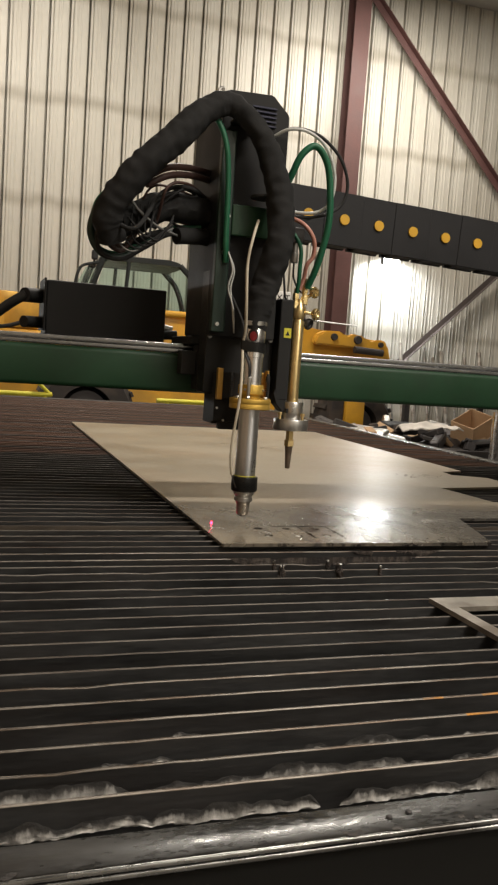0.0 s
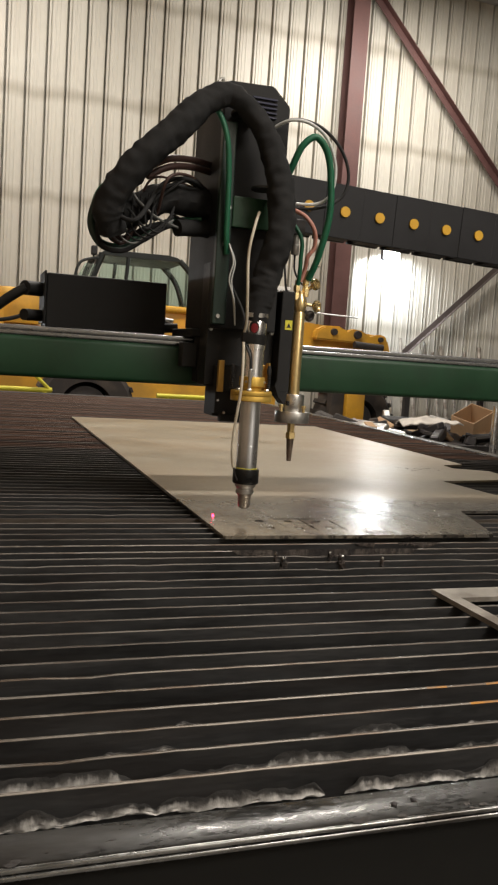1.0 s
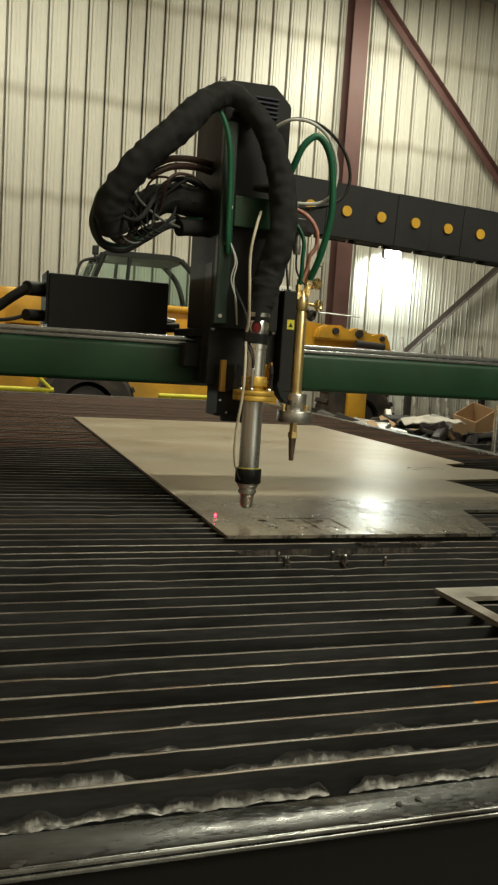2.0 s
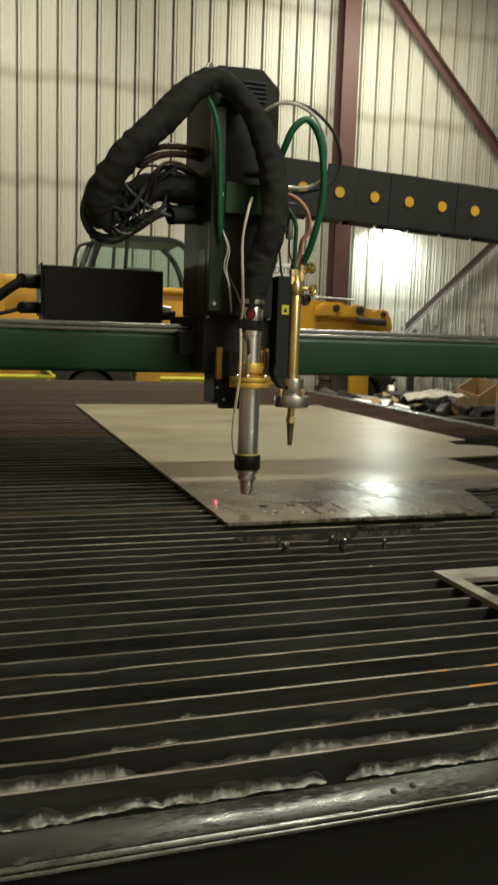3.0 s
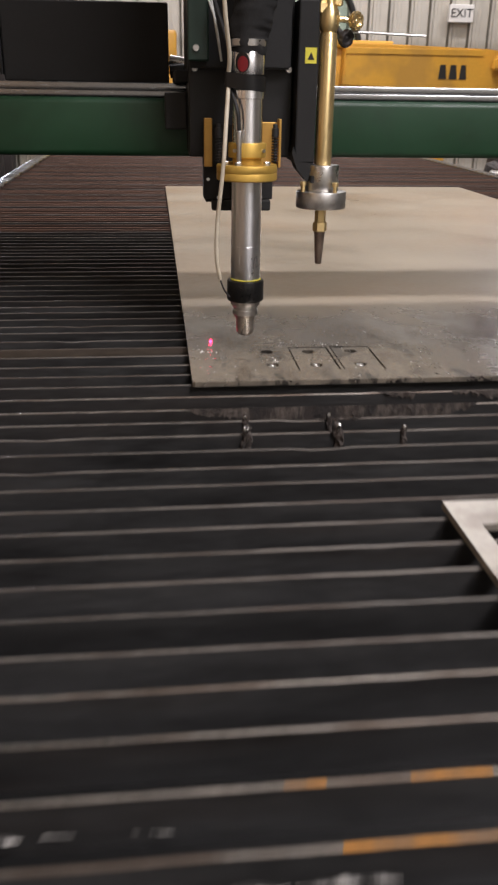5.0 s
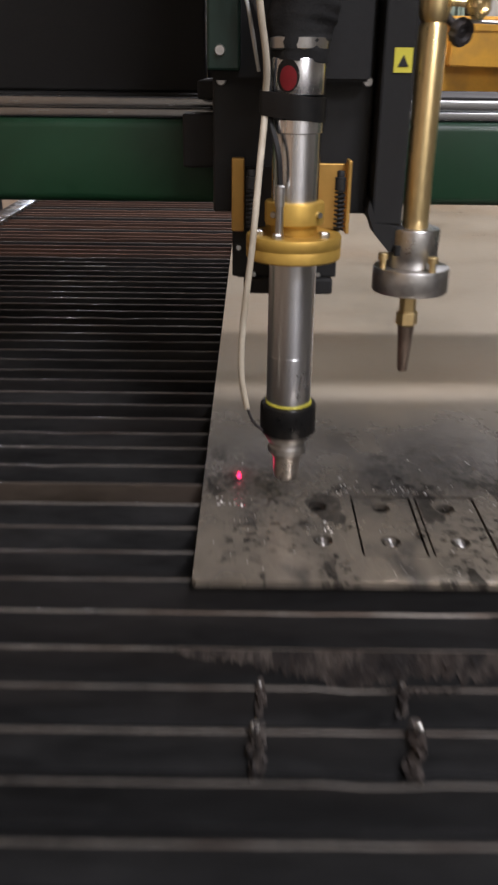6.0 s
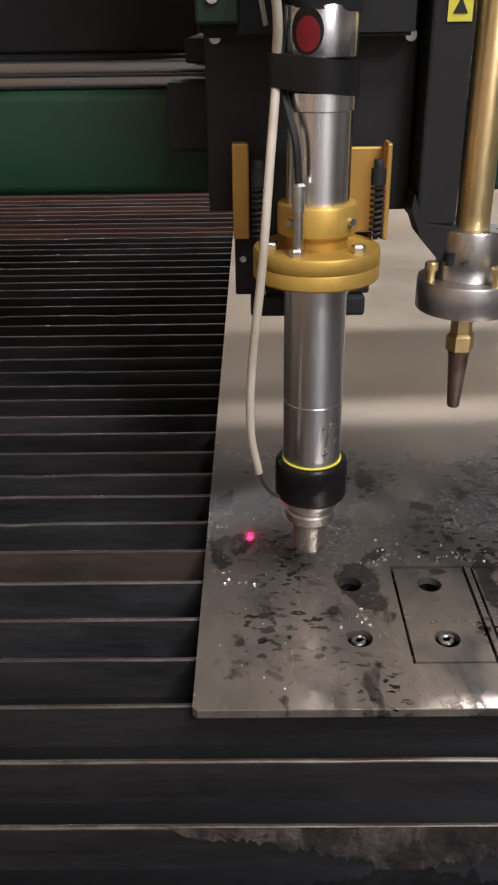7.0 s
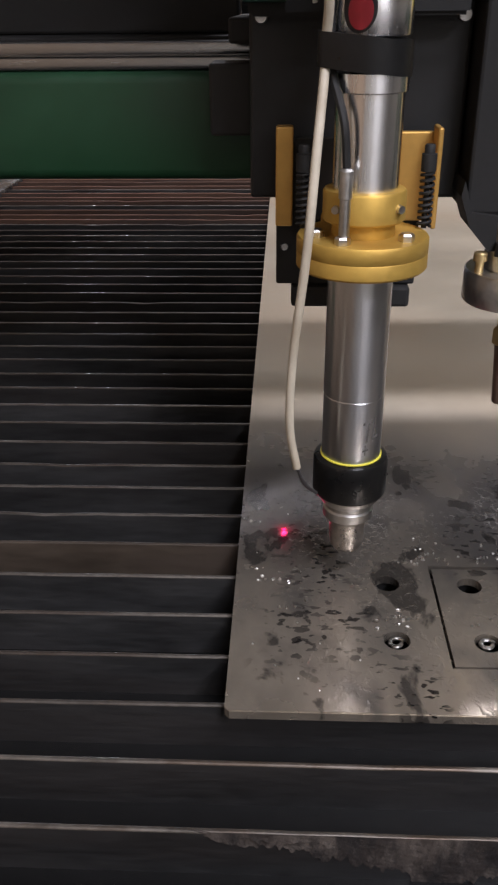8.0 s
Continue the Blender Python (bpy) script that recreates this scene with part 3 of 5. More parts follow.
part("far_rail", box(TX0 - 0.07, TX1 + 0.07, TY1 + 0.003, TY1 + 0.07, -0.06, 0.002, 0.006), M_DARKSTEEL, table)
part("front_panel", box(-0.89, 2.06, -1.124, -1.114, FLOOR + 0.06, -0.0185), M_SIDE, table, "black front panel")
part("side_panel", box(TX0 - 0.07, TX0 - 0.06, -1.11, TY1, FLOOR + 0.06, -0.062), M_SIDE, table)
part("side_panel", box(TX1 + 0.06, TX1 + 0.07, -1.11, TY1, FLOOR + 0.06, -0.062), M_SIDE, table)
part("back_panel", box(TX0 - 0.06, TX1 + 0.06, TY1 + 0.02, TY1 + 0.03, FLOOR + 0.06, -0.062), M_SIDE, table)
for x in (TX0, TX1):
    for y in (-1.05, 2.1, 5.2):
        part("leg", box(x - 0.05, x + 0.05, y - 0.05, y + 0.05, FLOOR, FLOOR + 0.3, 0.006), M_SIDE, table)
water = part("water_bed", box(TX0 - 0.05, TX1 + 0.05, -1.112, TY1 + 0.01, -0.40, -0.045), M_WATER, table, "dark still water under the slats")

SLAT_Y = [TY0 + 0.0546 * k for k in range(18)]
while SLAT_Y[-1] < TY1 - 0.06:
    SLAT_Y.append(SLAT_Y[-1] + 0.0564)


def slat_mesh(seed, hot, mats=None):
    """A thin upright bar whose top edge is nicked and slightly bent; the edge itself is bare metal."""
    b = bmesh.new()
    n = 90
    rows = []
    for i in range(n + 1):
        x = TX0 + (TX1 - TX0) * i / n
        nick = max(0.0, noise.noise(Vector((x * 9, seed * 5.1, 0.3))) - 0.42) * 0.012
        zt = -nick + 0.0006 * noise.noise(Vector((x * 30, seed, 2)))
        wob = 0.0012 * noise.noise(Vector((x * 1.6, seed * 2.3, 7))) + 0.0006 * noise.noise(Vector((x * 14, seed, 5)))
        th = 0.0023 + 0.0004 * noise.noise(Vector((x * 20, seed, 9)))
        rows.append([b.verts.new((x, wob - th, -0.105)), b.verts.new((x, wob - th, zt - 0.0015)), b.verts.new((x, wob - th * 0.6, zt)),
                     b.verts.new((x, wob + th * 0.6, zt)), b.verts.new((x, wob + th, zt - 0.0015)), b.verts.new((x, wob + th, -0.105))])
    for i in range(n):
        x = TX0 + (TX1 - TX0) * (i + 0.5) / n
        for k in range(5):
            f = b.faces.new((rows[i][k], rows[i + 1][k], rows[i + 1][k + 1], rows[i][k + 1]))
            f.smooth = k in (1, 2, 3)
            if k in (1, 2, 3):
                f.material_index = 2 if hot and x > -0.03 + 0.025 * hot and noise.noise(Vector((x * 18, seed, 3))) > -0.12 else 1
    b.faces.new(rows[0])
    b.faces.new(rows[-1][::-1])
    bmesh.ops.recalc_face_normals(b, faces=b.faces)
    me = bpy.data.meshes.new("slat")
    b.to_mesh(me)
    b.free()
    for mt in mats or (M_SLAT, M_SLATTOP, M_SLATORANGE):
        me.materials.append(mt)
    return me


SLATS = [slat_mesh(k + 1, 0) for k in range(7)]
SHADED = [slat_mesh(60 + k, 0, (M_SLAT, M_SHADETOP)) for k in range(7)]
RUSTY = [slat_mesh(40 + k, 0, (M_SLATRUST, M_RUSTTOP)) for k in range(5)]
TAN = slat_mesh(80, 0, (M_TANSLAT, M_TANSLAT))
HOT = [slat_mesh(20 + k, k) for k in (1, 2)]
for k, y in enumerate(SLAT_Y):
    me = HOT[k - 2] if k in (2, 3) else TAN if abs(y - 0.245) < 0.028 else RUSTY[k * 2 % 5] if y > 1.62 and k % 4 else (SLATS if k < 6 or k in (17, 18) else SHADED)[(k * 3 + k // 5) % 7]
    s = new("slat", me)
    s.parent = table
    s.matrix_parent_inverse = WORLD[table].inverted()
    lean = -9 if abs(y - 0.245) < 0.028 else random.uniform(-1.2, 1.2)
    s.matrix_basis = pose(0, y + random.uniform(-0.0015, 0.0015), random.uniform(-0.0015, 0.0004), lean, 0, random.uniform(-0.05, 0.05))

# crust of slag on the nearest slats, and dross hanging near the plate
def crust(x0, x1, y, seed, zlow, hmax, thick, cover=0.0, step=0.0010):
    """A ragged lumpy band of dross hanging from a slat's edge."""
    b = bmesh.new()
    nz = 8
    prev = None
    n = int((x1 - x0) / step)
    for i in range(n + 1):
        x = x0 + step * i
        f = 0.42 + cover + 0.75 * noise.noise(Vector((x * 9, seed, 0))) + 0.45 * noise.noise(Vector((x * 34, seed, 4))) + 0.28 * noise.noise(Vector((x * 140, seed, 8))) + 0.12 * noise.noise(Vector((x * 330, seed, 12)))
        f *= min(1.0, i / 70, (n - i) / 70)
        f = max(0.0, min(1.25, f))
        row = []
        for j in range(nz + 1):
            u = j / nz
            bulge = thick * math.sin(math.pi * min(1, u * 0.92 + 0.08)) ** 0.7 * (0.55 + 0.8 * noise.noise(Vector((60 * x, u * 3, seed))) + 0.5 * noise.noise(Vector((x * 150, u * 9, seed + 3))))
            bulge = max(0.003, bulge) * min(1, f * 6)
            row.append(b.verts.new((x + 0.004 * (u - 0.5) * noise.noise(Vector((x * 40, u * 5, seed + 9))), y + 0.0015 - bulge, zlow - hmax * f * u)))
        if prev:
            for j in range(nz):
                b.faces.new((prev[j], row[j], row[j + 1], prev[j + 1]))
        prev = row
    return b


def deposit(x0, x1, y, seed, zlow, high, cover, step=0.0016):
    """A skin of slag on a slat's face: thick at a ragged lower edge and feathered to nothing at the top."""
    b = bmesh.new()
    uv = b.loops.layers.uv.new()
    nz, prev = 9, None
    count = int((x1 - x0) / step)
    for i in range(count + 1):
        x = x0 + step * i
        f = cover + 0.7 * noise.noise(Vector((x * 8, seed, 0))) + 0.8 * noise.noise(Vector((x * 25, seed, 4))) + 0.25 * noise.noise(Vector((x * 75, seed, 8)))
        f = max(0.0, min(1.0, f)) * min(1.0, i / 14, (count - i) / 14)
        lo = zlow + 0.0045 * noise.noise(Vector((x * 11, seed, 2))) + 0.0026 * noise.noise(Vector((x * 46, seed, 6))) + 0.0012 * noise.noise(Vector((x * 160, seed, 9)))
        row = []
        for j in range(nz + 1):
            u = j / nz
            bulge = 0.0030 * (1 - u) ** 0.8 * min(1.0, u * 8 + 0.1) * (0.8 + 0.9 * noise.noise(Vector((x * 55, u * 3, seed))) + 0.4 * noise.noise(Vector((x * 150, u * 7, seed + 3))))
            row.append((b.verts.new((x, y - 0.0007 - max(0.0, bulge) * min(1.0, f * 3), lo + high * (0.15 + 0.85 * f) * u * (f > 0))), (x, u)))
        if prev:
            for j in range(nz):
                quad = (prev[j], row[j], row[j + 1], prev[j + 1])
                face = b.faces.new([q[0] for q in quad])
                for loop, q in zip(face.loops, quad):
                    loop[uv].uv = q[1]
        prev = row
    bmesh.ops.dissolve_degenerate(b, dist=1e-6, edges=b.edges[:])
    return b


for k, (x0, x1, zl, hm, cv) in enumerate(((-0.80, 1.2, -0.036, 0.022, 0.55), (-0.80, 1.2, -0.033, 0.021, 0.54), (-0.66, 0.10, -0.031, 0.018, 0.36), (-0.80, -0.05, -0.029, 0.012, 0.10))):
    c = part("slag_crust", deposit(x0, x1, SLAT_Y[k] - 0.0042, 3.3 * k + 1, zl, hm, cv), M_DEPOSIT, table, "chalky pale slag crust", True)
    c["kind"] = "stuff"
for k, x0, x1, hm, cv in ((17, -0.02, 0.46, 0.046, 0.26), (16, 0.17, 0.26, 0.030, -0.05), (18, 0.30, 0.55, 0.03, -0.2)):
    c = part("dross", crust(x0, x1, SLAT_Y[k] - 0.0025, 7.7 * k, 0.0005, hm, 0.0045, cv), M_DROSS, table, "brown dross hanging on slats", True)
    c["kind"] = "stuff"
rs = random.Random(5)
for x, kk in ((0.068, 15), (0.202, 15), (0.072, 16), (0.199, 16), (0.30, 15)):
    b = bmesh.new()
    big = 1.0 if kk == 15 and x < 0.25 else 0.6
    for j in range(8):
        lump((x + rs.uniform(-0.003, 0.003) * big, SLAT_Y[kk] - 0.005 * big, 0.006 * big - j * 0.0075 * big), (0.0065 * big, 0.0055 * big, 0.009 * big), rs.random() * 60, 0.8, 2, bm=b)
    d = part("dross_drip", b, M_DROSS, table, "", True)
    part("drip_tip", lump((x - 0.001, SLAT_Y[kk] - 0.007 * big, 0.010 * big), (0.0045 * big, 0.004 * big, 0.0055 * big), x * 90, 0.5, 2), M_STEEL, d, "bright frozen metal tip", True)
# steel plate with cut tabs and holes
def cut_sheet(name, outline, holes, z0, z1, material, parent, label="", worn=False):
    b = bmesh.new()
    for loop in [outline] + holes:
        vs = [b.verts.new((x, y, z1)) for x, y in loop]
        for i in range(len(vs)):
            b.edges.new((vs[i], vs[(i + 1) % len(vs)]))
    bmesh.ops.triangle_fill(b, use_beauty=True, use_dissolve=False, edges=b.edges[:])
    ret = bmesh.ops.extrude_face_region(b, geom=b.faces[:])
    bmesh.ops.translate(b, vec=(0, 0, z0 - z1), verts=[g for g in ret["geom"] if isinstance(g, bmesh.types.BMVert)])
    b.normal_update()
    if worn:
        rim = [e for e in b.edges if all(abs(v.co.z - z1) < 1e-5 and v.co.y < 0.01 for v in e.verts) and any(abs(f.normal.z) < 0.5 for f in e.link_faces)]
        bmesh.ops.bevel(b, geom=rim, offset=0.0007, segments=2, affect="EDGES")
    return part(name, b, material, parent, label)


def circle(cx, cy, r, n=22):
    return [(cx + r * math.cos(2 * math.pi * i / n), cy + r * math.sin(2 * math.pi * i / n)) for i in range(n)]


PT = 0.0097
plate = thing("steel_plate", (0.7, 1.5, 0.001), "large mill-finish steel plate with cut holes and sooty shaded front", "plate")
outline = [(0.004, 0.0), (0.73, 0.0), (0.83, 0.31), (1.30, 0.33), (1.524, 0.34), (1.524, 0.48), (1.15, 0.60), (1.12, 0.88), (1.524, 0.96), (1.524, 1.18),
           (1.39, 1.24), (1.40, 1.33), (1.524, 1.38), (1.520, 3.048), (0.004, 3.048), (0.0, 3.042), (0.0, 0.004)]
HR = 0.0117
rect = lambda x0, x1, y0, y1: [(x0, y0), (x1, y0), (x1, y1), (x0, y1)]
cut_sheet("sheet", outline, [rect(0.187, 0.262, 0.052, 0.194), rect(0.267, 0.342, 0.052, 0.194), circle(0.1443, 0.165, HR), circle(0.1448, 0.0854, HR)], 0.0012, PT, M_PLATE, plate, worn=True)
for x0 in (0.187, 0.267):
    hx = x0 + 0.0352
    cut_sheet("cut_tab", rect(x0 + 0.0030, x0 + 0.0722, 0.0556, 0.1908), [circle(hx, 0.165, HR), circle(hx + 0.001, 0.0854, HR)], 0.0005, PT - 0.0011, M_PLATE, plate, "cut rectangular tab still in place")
for hx in (0.1448, 0.2232, 0.3032):
    b = sweep([(hx + 0.0078 * math.cos(a) * (1 - a / 12), 0.0854 + 0.0078 * math.sin(a) * (1 - a / 12), 0.0055 + 0.0003 * a) for a in (0.5 + 0.55 * i for i in range(11))], 0.0019, 8, 3, 0.3, 300)
    part("hole_slug", b, M_STEEL, plate, "bright curled slug in a hole", True)
rs = random.Random(11)
b = bmesh.new()
for i in range(75):
    a, r = rs.uniform(0, 6.28), abs(rs.gauss(0, 0.014)) + 0.010
    cx, cy = rs.choice(((0.187, 0.196), (0.187, 0.196), (0.262, 0.197), (0.145, 0.098), (0.145, 0.098), (0.223, 0.098), (0.03, 0.16), (0.25, 0.2), (0.06, 0.12)))
    x, y = cx + r * math.cos(a) * 0.8, cy + abs(r * math.sin(a)) * 0.8
    if 0.01 < x < 0.6 and y > 0.01:
        lump((x, y, PT + 0.0006), (rs.uniform(0.0006, 0.0022), rs.uniform(0.0006, 0.0018), rs.uniform(0.0008, 0.002)), i, 0.6, 1, bm=b)
for i in range(60):
    lump((rs.uniform(0.01, 0.7), rs.uniform(0.005, 0.3), PT + 0.0003), (0.0009, 0.0009, 0.0007), i, 0.4, 1, bm=b)
sp = part("spatter", b, M_STEEL, plate, "fine bright weld spatter", True)
sp["kind"] = "stuff"
# point light added just above the plate to give the dot its red halo
dl = bpy.data.lights.new("laser", "POINT")
dl.energy, dl.color, dl.shadow_soft_size = 0.016, (1.0, 0.02, 0.10), 0.003
new("laser_halo", dl).matrix_basis = Matrix.Translation((0.0462, 0.2543, PT + 0.0042))
# glowing disc stands in for the spot the laser throws on the plate
tagged(part("laser_dot", lathe(0.0462, 0.2543, [(0.0020, PT + 0.0002), (0.0018, PT + 0.0004)], 16), M_LASER), "tiny glowing red laser aiming dot on the plate", "laser dot")

# scrap frame left over on the slats
fr_ = thing("steel_offcut", (0.4, -0.55, 0.001), "pale rectangular steel offcut frame lying on slats", "offcut")
cut_sheet("frame_sheet", [(0.275, -0.456), (0.276, -0.80), (0.66, -0.80), (0.66, -0.456)], [[(0.302, -0.515), (0.63, -0.515), (0.63, -0.77), (0.302, -0.77)]], 0.001, 0.010, M_OFFCUT, fr_)

# the gantry
gantry = thing("gantry", (0.5, 0.6, 0.333), "dark green steel gantry beam with bright linear rail", "gantry")
part("beam", box(-1.18, 2.34, 0.432, 0.64, 0.333, 0.440, 0.012, 4), M_GREEN, gantry, "glossy dark green box beam", True)
b = box(-1.10, 2.26, 0.440, 0.470, 0.4405, 0.452, 0.002)
b = box(-1.10, 2.26, 0.446, 0.464, 0.452, 0.466, 0.003, bm=b)
part("linear_rail", b, M_GUIDE, gantry, "bright polished linear rail", True)
part("rack_strip", box(-1.10, 2.26, 0.478, 0.60, 0.4405, 0.462, 0.003), M_BLACKM, gantry)
# unseen tray under the control box, its depth set by the plate's shadow edge
part("tray", box(-0.62, 2.30, 0.602, 0.93, 0.455, 0.466, 0.002), M_BLACK, gantry, "black tray shading the plate")
# unseen bars added only to throw a half shadow on the plate
for k in range(29):
    part("tray_bar", box(-0.62, 2.30, 1.000 + 0.0095 * k, 1.0035 + 0.0095 * k, 0.452, 0.459), M_BLACK, gantry)
for x in (-0.55, 0.9, 2.23):
    part("tray_bracket", box(x - 0.015, x + 0.015, 0.935, 1.285, 0.445, 0.4518), M_BLACK, gantry)
for s, x in ((-1, -1.12), (1, 2.28)):
    part("end_leg", box(x - 0.06, x + 0.06, 0.40, 0.68, -0.15, 0.332, 0.01), M_GREEN, gantry)
    part("end_truck", box(x - 0.07, x + 0.07, 0.20, 0.90, -0.24, -0.151, 0.01), M_BLACK, gantry)
for x in (-1.12, 2.28):
    rw = thing("table_runway", (x, 2.2, FLOOR), "dark steel runway rail beside the cutting table", "rail")
    part("runway_beam", box(x - 0.06, x + 0.06, -1.0, 5.4, -0.40, -0.26, 0.005), M_DARKSTEEL, rw)
    part("runway_rail", box(x - 0.015, x + 0.015, -1.0, 5.4, -0.26, -0.242), M_RAIL, rw)
    for y in (-0.8, 1.6, 4.0):
        part("post", box(x - 0.05, x + 0.05, y - 0.05, y + 0.05, FLOOR, -0.401), M_DARKSTEEL, rw)

jb = thing("junction_box", (-0.19, 0.76, 0.4665), "flat black steel motor control box on the gantry", "control box")
part("case", box(-0.365, -0.015, 0.674, 0.84, 0.4665, 0.624, 0.004), M_BLACK, jb)
part("lid_flange", box(-0.372, -0.366, 0.668, 0.845, 0.480, 0.629, 0.002), M_BLACK, jb)
for z, r in ((0.578, 0.021), (0.502, 0.017)):
    g = sweep([(-0.373, 0.74, z), (-0.425, 0.688, z - 0.002)], r, 14, 2)
    part("cable_gland", g, M_RUBBER, jb, "", True)
part("side_plug", sweep([(-0.012, 0.71, 0.492), (0.03, 0.705, 0.495)], 0.014, 12, 2), M_RUBBER, jb, "", True)
part("side_plug", sweep([(-0.012, 0.73, 0.515), (0.02, 0.725, 0.51)], 0.011, 12, 2), M_STEEL, jb, "", True)

cbl = thing("power_conduit", (-0.45, 0.738, 0.467), "thick black corrugated cable running to the control box", "cable")
part("conduit", sweep([(-0.42, 0.692, 0.577), (-0.455, 0.702, 0.555), (-0.50, 0.722, 0.520), (-0.55, 0.742, 0.490), (-0.61, 0.756, 0.482), (-0.665, 0.764, 0.462), (-0.70, 0.77, 0.40), (-0.72, 0.77, 0.29)], 0.0145, 14, 10, 0.05, 120), M_RUBBER, cbl, "", True)
part("thin_cable", sweep([(-0.42, 0.728, 0.50), (-0.50, 0.698, 0.480), (-0.7, 0.658, 0.474), (-1.0, 0.69, 0.472)], 0.006, 8, 8), M_RUBBER, cbl, "", True)

# energy chain
chain = thing("cable_chain", (1.3, 0.73, 0.795), "black plastic cable drag chain with yellow plugs", "cable chain")
b = slab([(-0.064, -0.082), (0.058, -0.082), (0.066, -0.074), (0.066, 0.074), (0.056, 0.083), (-0.064, 0.083)], 0.0, 0.016)
bmesh.ops.bevel(b, geom=b.edges[:], offset=0.0015, segments=1, affect="EDGES")
merge(b, box(-0.045, 0.045, 0.016, 0.085, 0.070, 0.080, 0.002))
merge(b, box(-0.045, 0.045, 0.016, 0.085, -0.078, -0.068, 0.002))
merge(b, slab([(-0.058, -0.080), (0.05, -0.080), (0.064, 0.0), (0.052, 0.083), (-0.058, 0.083), (-0.066, 0.0)], 0.085, 0.098))
bmesh.ops.recalc_face_normals(b, faces=b.faces)
LINK = bpy.data.meshes.new("link")
b.to_mesh(LINK)
b.free()
LINK.materials.append(M_CHAIN)
b = bmesh.new()
bmesh.ops.create_cone(b, cap_ends=True, segments=28, radius1=0.0168, radius2=0.0160, depth=0.004, matrix=pose(0, -0.002, 0, 90, 0, 0))
PLUG = bpy.data.meshes.new("plug")
b.to_mesh(PLUG)
b.free()
PLUG.materials.append(M_DOT)
for k in range(-2, 15):
    x = 0.5289 + 0.1218 * k
    z = 0.892 - 0.005 * k
    lk = new("link", LINK)
    lk.parent, lk.matrix_parent_inverse = chain, WORLD[chain].inverted()
    lk.matrix_basis = pose(x - 0.004, 0.640 + (k % 2) * 0.0022, z, 0, 2.4 + 0.4 * math.sin(k * 2.1), 0)
    pg = new("plug", PLUG)
    pg.parent, pg.matrix_parent_inverse = chain, WORLD[chain].inverted()
    pg.matrix_basis = pose(x, 0.638 + (k % 2) * 0.0022, z, 0, 0, 0)
for x in (0.33, 2.2):
    st = part("chain_post", box(x - 0.02, x + 0.02, 0.742, 0.78, 0.4665, 0.90), M_BLACK, chain)

# carriage with the tall drive housing
drv = thing("drive_housing", (0.08, 0.42, 0.489), "tall black chamfered drive housing with green plates", "housing", shift=EARLY)
car = thing("torch_carriage", (0.08, 0.42, 0.345), "black anodised torch carriage riding on the gantry", "carriage")
b = slab([(-0.012, 0.49), (0.165, 0.49), (0.165, 1.064), (0.118, 1.108), (0.0, 1.104), (-0.012, 1.09)], 0.315, 0.58)
bmesh.ops.bevel(b, geom=b.edges[:], offset=0.003, segments=2, affect="EDGES")
part("cover", b, M_BLACK, drv, "tall black sheet metal cover")
for k in range(5):
    part("vent_slat", box(0.062, 0.128, 0.309, 0.3146, 1.026 + k * 0.011, 1.031 + k * 0.011, 0.001, 1), M_VENT, drv)
part("hook_eye", sweep([(-0.004, 0.40, 1.105), (-0.004, 0.40, 1.125), (0.006, 0.40, 1.132), (0.008, 0.40, 1.118)], 0.004, 8, 5), M_STEEL, drv, "", True)
part("side_plate", box(-0.016, 0.020, 0.288, 0.312, 0.50, 1.00, 0.003), M_DKGREEN, drv, "dark green side plate")
part("cross_plate", box(0.021, 0.160, 0.290, 0.308, 0.745, 0.822, 0.003), M_GREEN, drv, "green cross plate")
part("lifter_body", box(0.012, 0.198, 0.300, 0.37, 0.342, 0.660, 0.003), M_BLACKM, car, "black anodised lifter body")
part("motor", lathe(0.10, 0.335, [(0.030, 0.661), (0.030, 0.675)], 24), M_BLACKM, car, "", True)
part("carriage_block", box(0.012, 0.24, 0.371, 0.428, 0.345, 0.487, 0.004), M_BLACK, car)
part("guide_bearing", box(-0.030, 0.0115, 0.380, 0.428, 0.385, 0.450, 0.003), M_RUBBER, car)
part("back_carriage", box(-0.01, 0.20, 0.37, 0.60, 0.4665, 0.4885, 0.003), M_BLACK, car)
for x, y, z in ((0.010, 0.2868, 0.790), (-0.002, 0.2868, 0.520), (0.004, 0.2868, 0.70), (0.022, 0.2990, 0.49), (0.19, 0.2990, 0.49), (0.19, 0.299, 0.64)):
    b = bmesh.new()
    bmesh.ops.create_cone(b, cap_ends=True, segments=12, radius1=0.0062, radius2=0.0050, depth=0.005, matrix=pose(x, y - 0.0015, z, 90, 0, 0))
    part("cap_screw", b, M_STEEL, drv if z > 0.51 and y < 0.29 else car)


# plasma torch
AX, AY = 0.105, 0.183
tor = thing("plasma_torch", (AX, AY, 0.025), "machine plasma torch with steel barrel and gold collar", "torch")
part("lower_barrel", lathe(AX, AY, [(0.0258, 0.140), (0.0262, 0.142), (0.0262, 0.2015), (0.0258, 0.202), (0.0262, 0.2025), (0.0262, 0.318)], 48), M_TUBE, tor, "", True)
part("upper_barrel", lathe(AX, AY, [(0.0255, 0.374), (0.0255, 0.442), (0.0278, 0.443), (0.0278, 0.4552)], 48), M_TURNED, tor, "bright grooved upper barrel", True)
part("collar", lathe(AX, AY, [(0.025, 0.339), (0.025, 0.349), (0.031, 0.350), (0.0322, 0.3515), (0.0322, 0.372), (0.031, 0.3737), (0.0262, 0.374)], 48), M_GOLD, tor, "gold anodised collar", True)
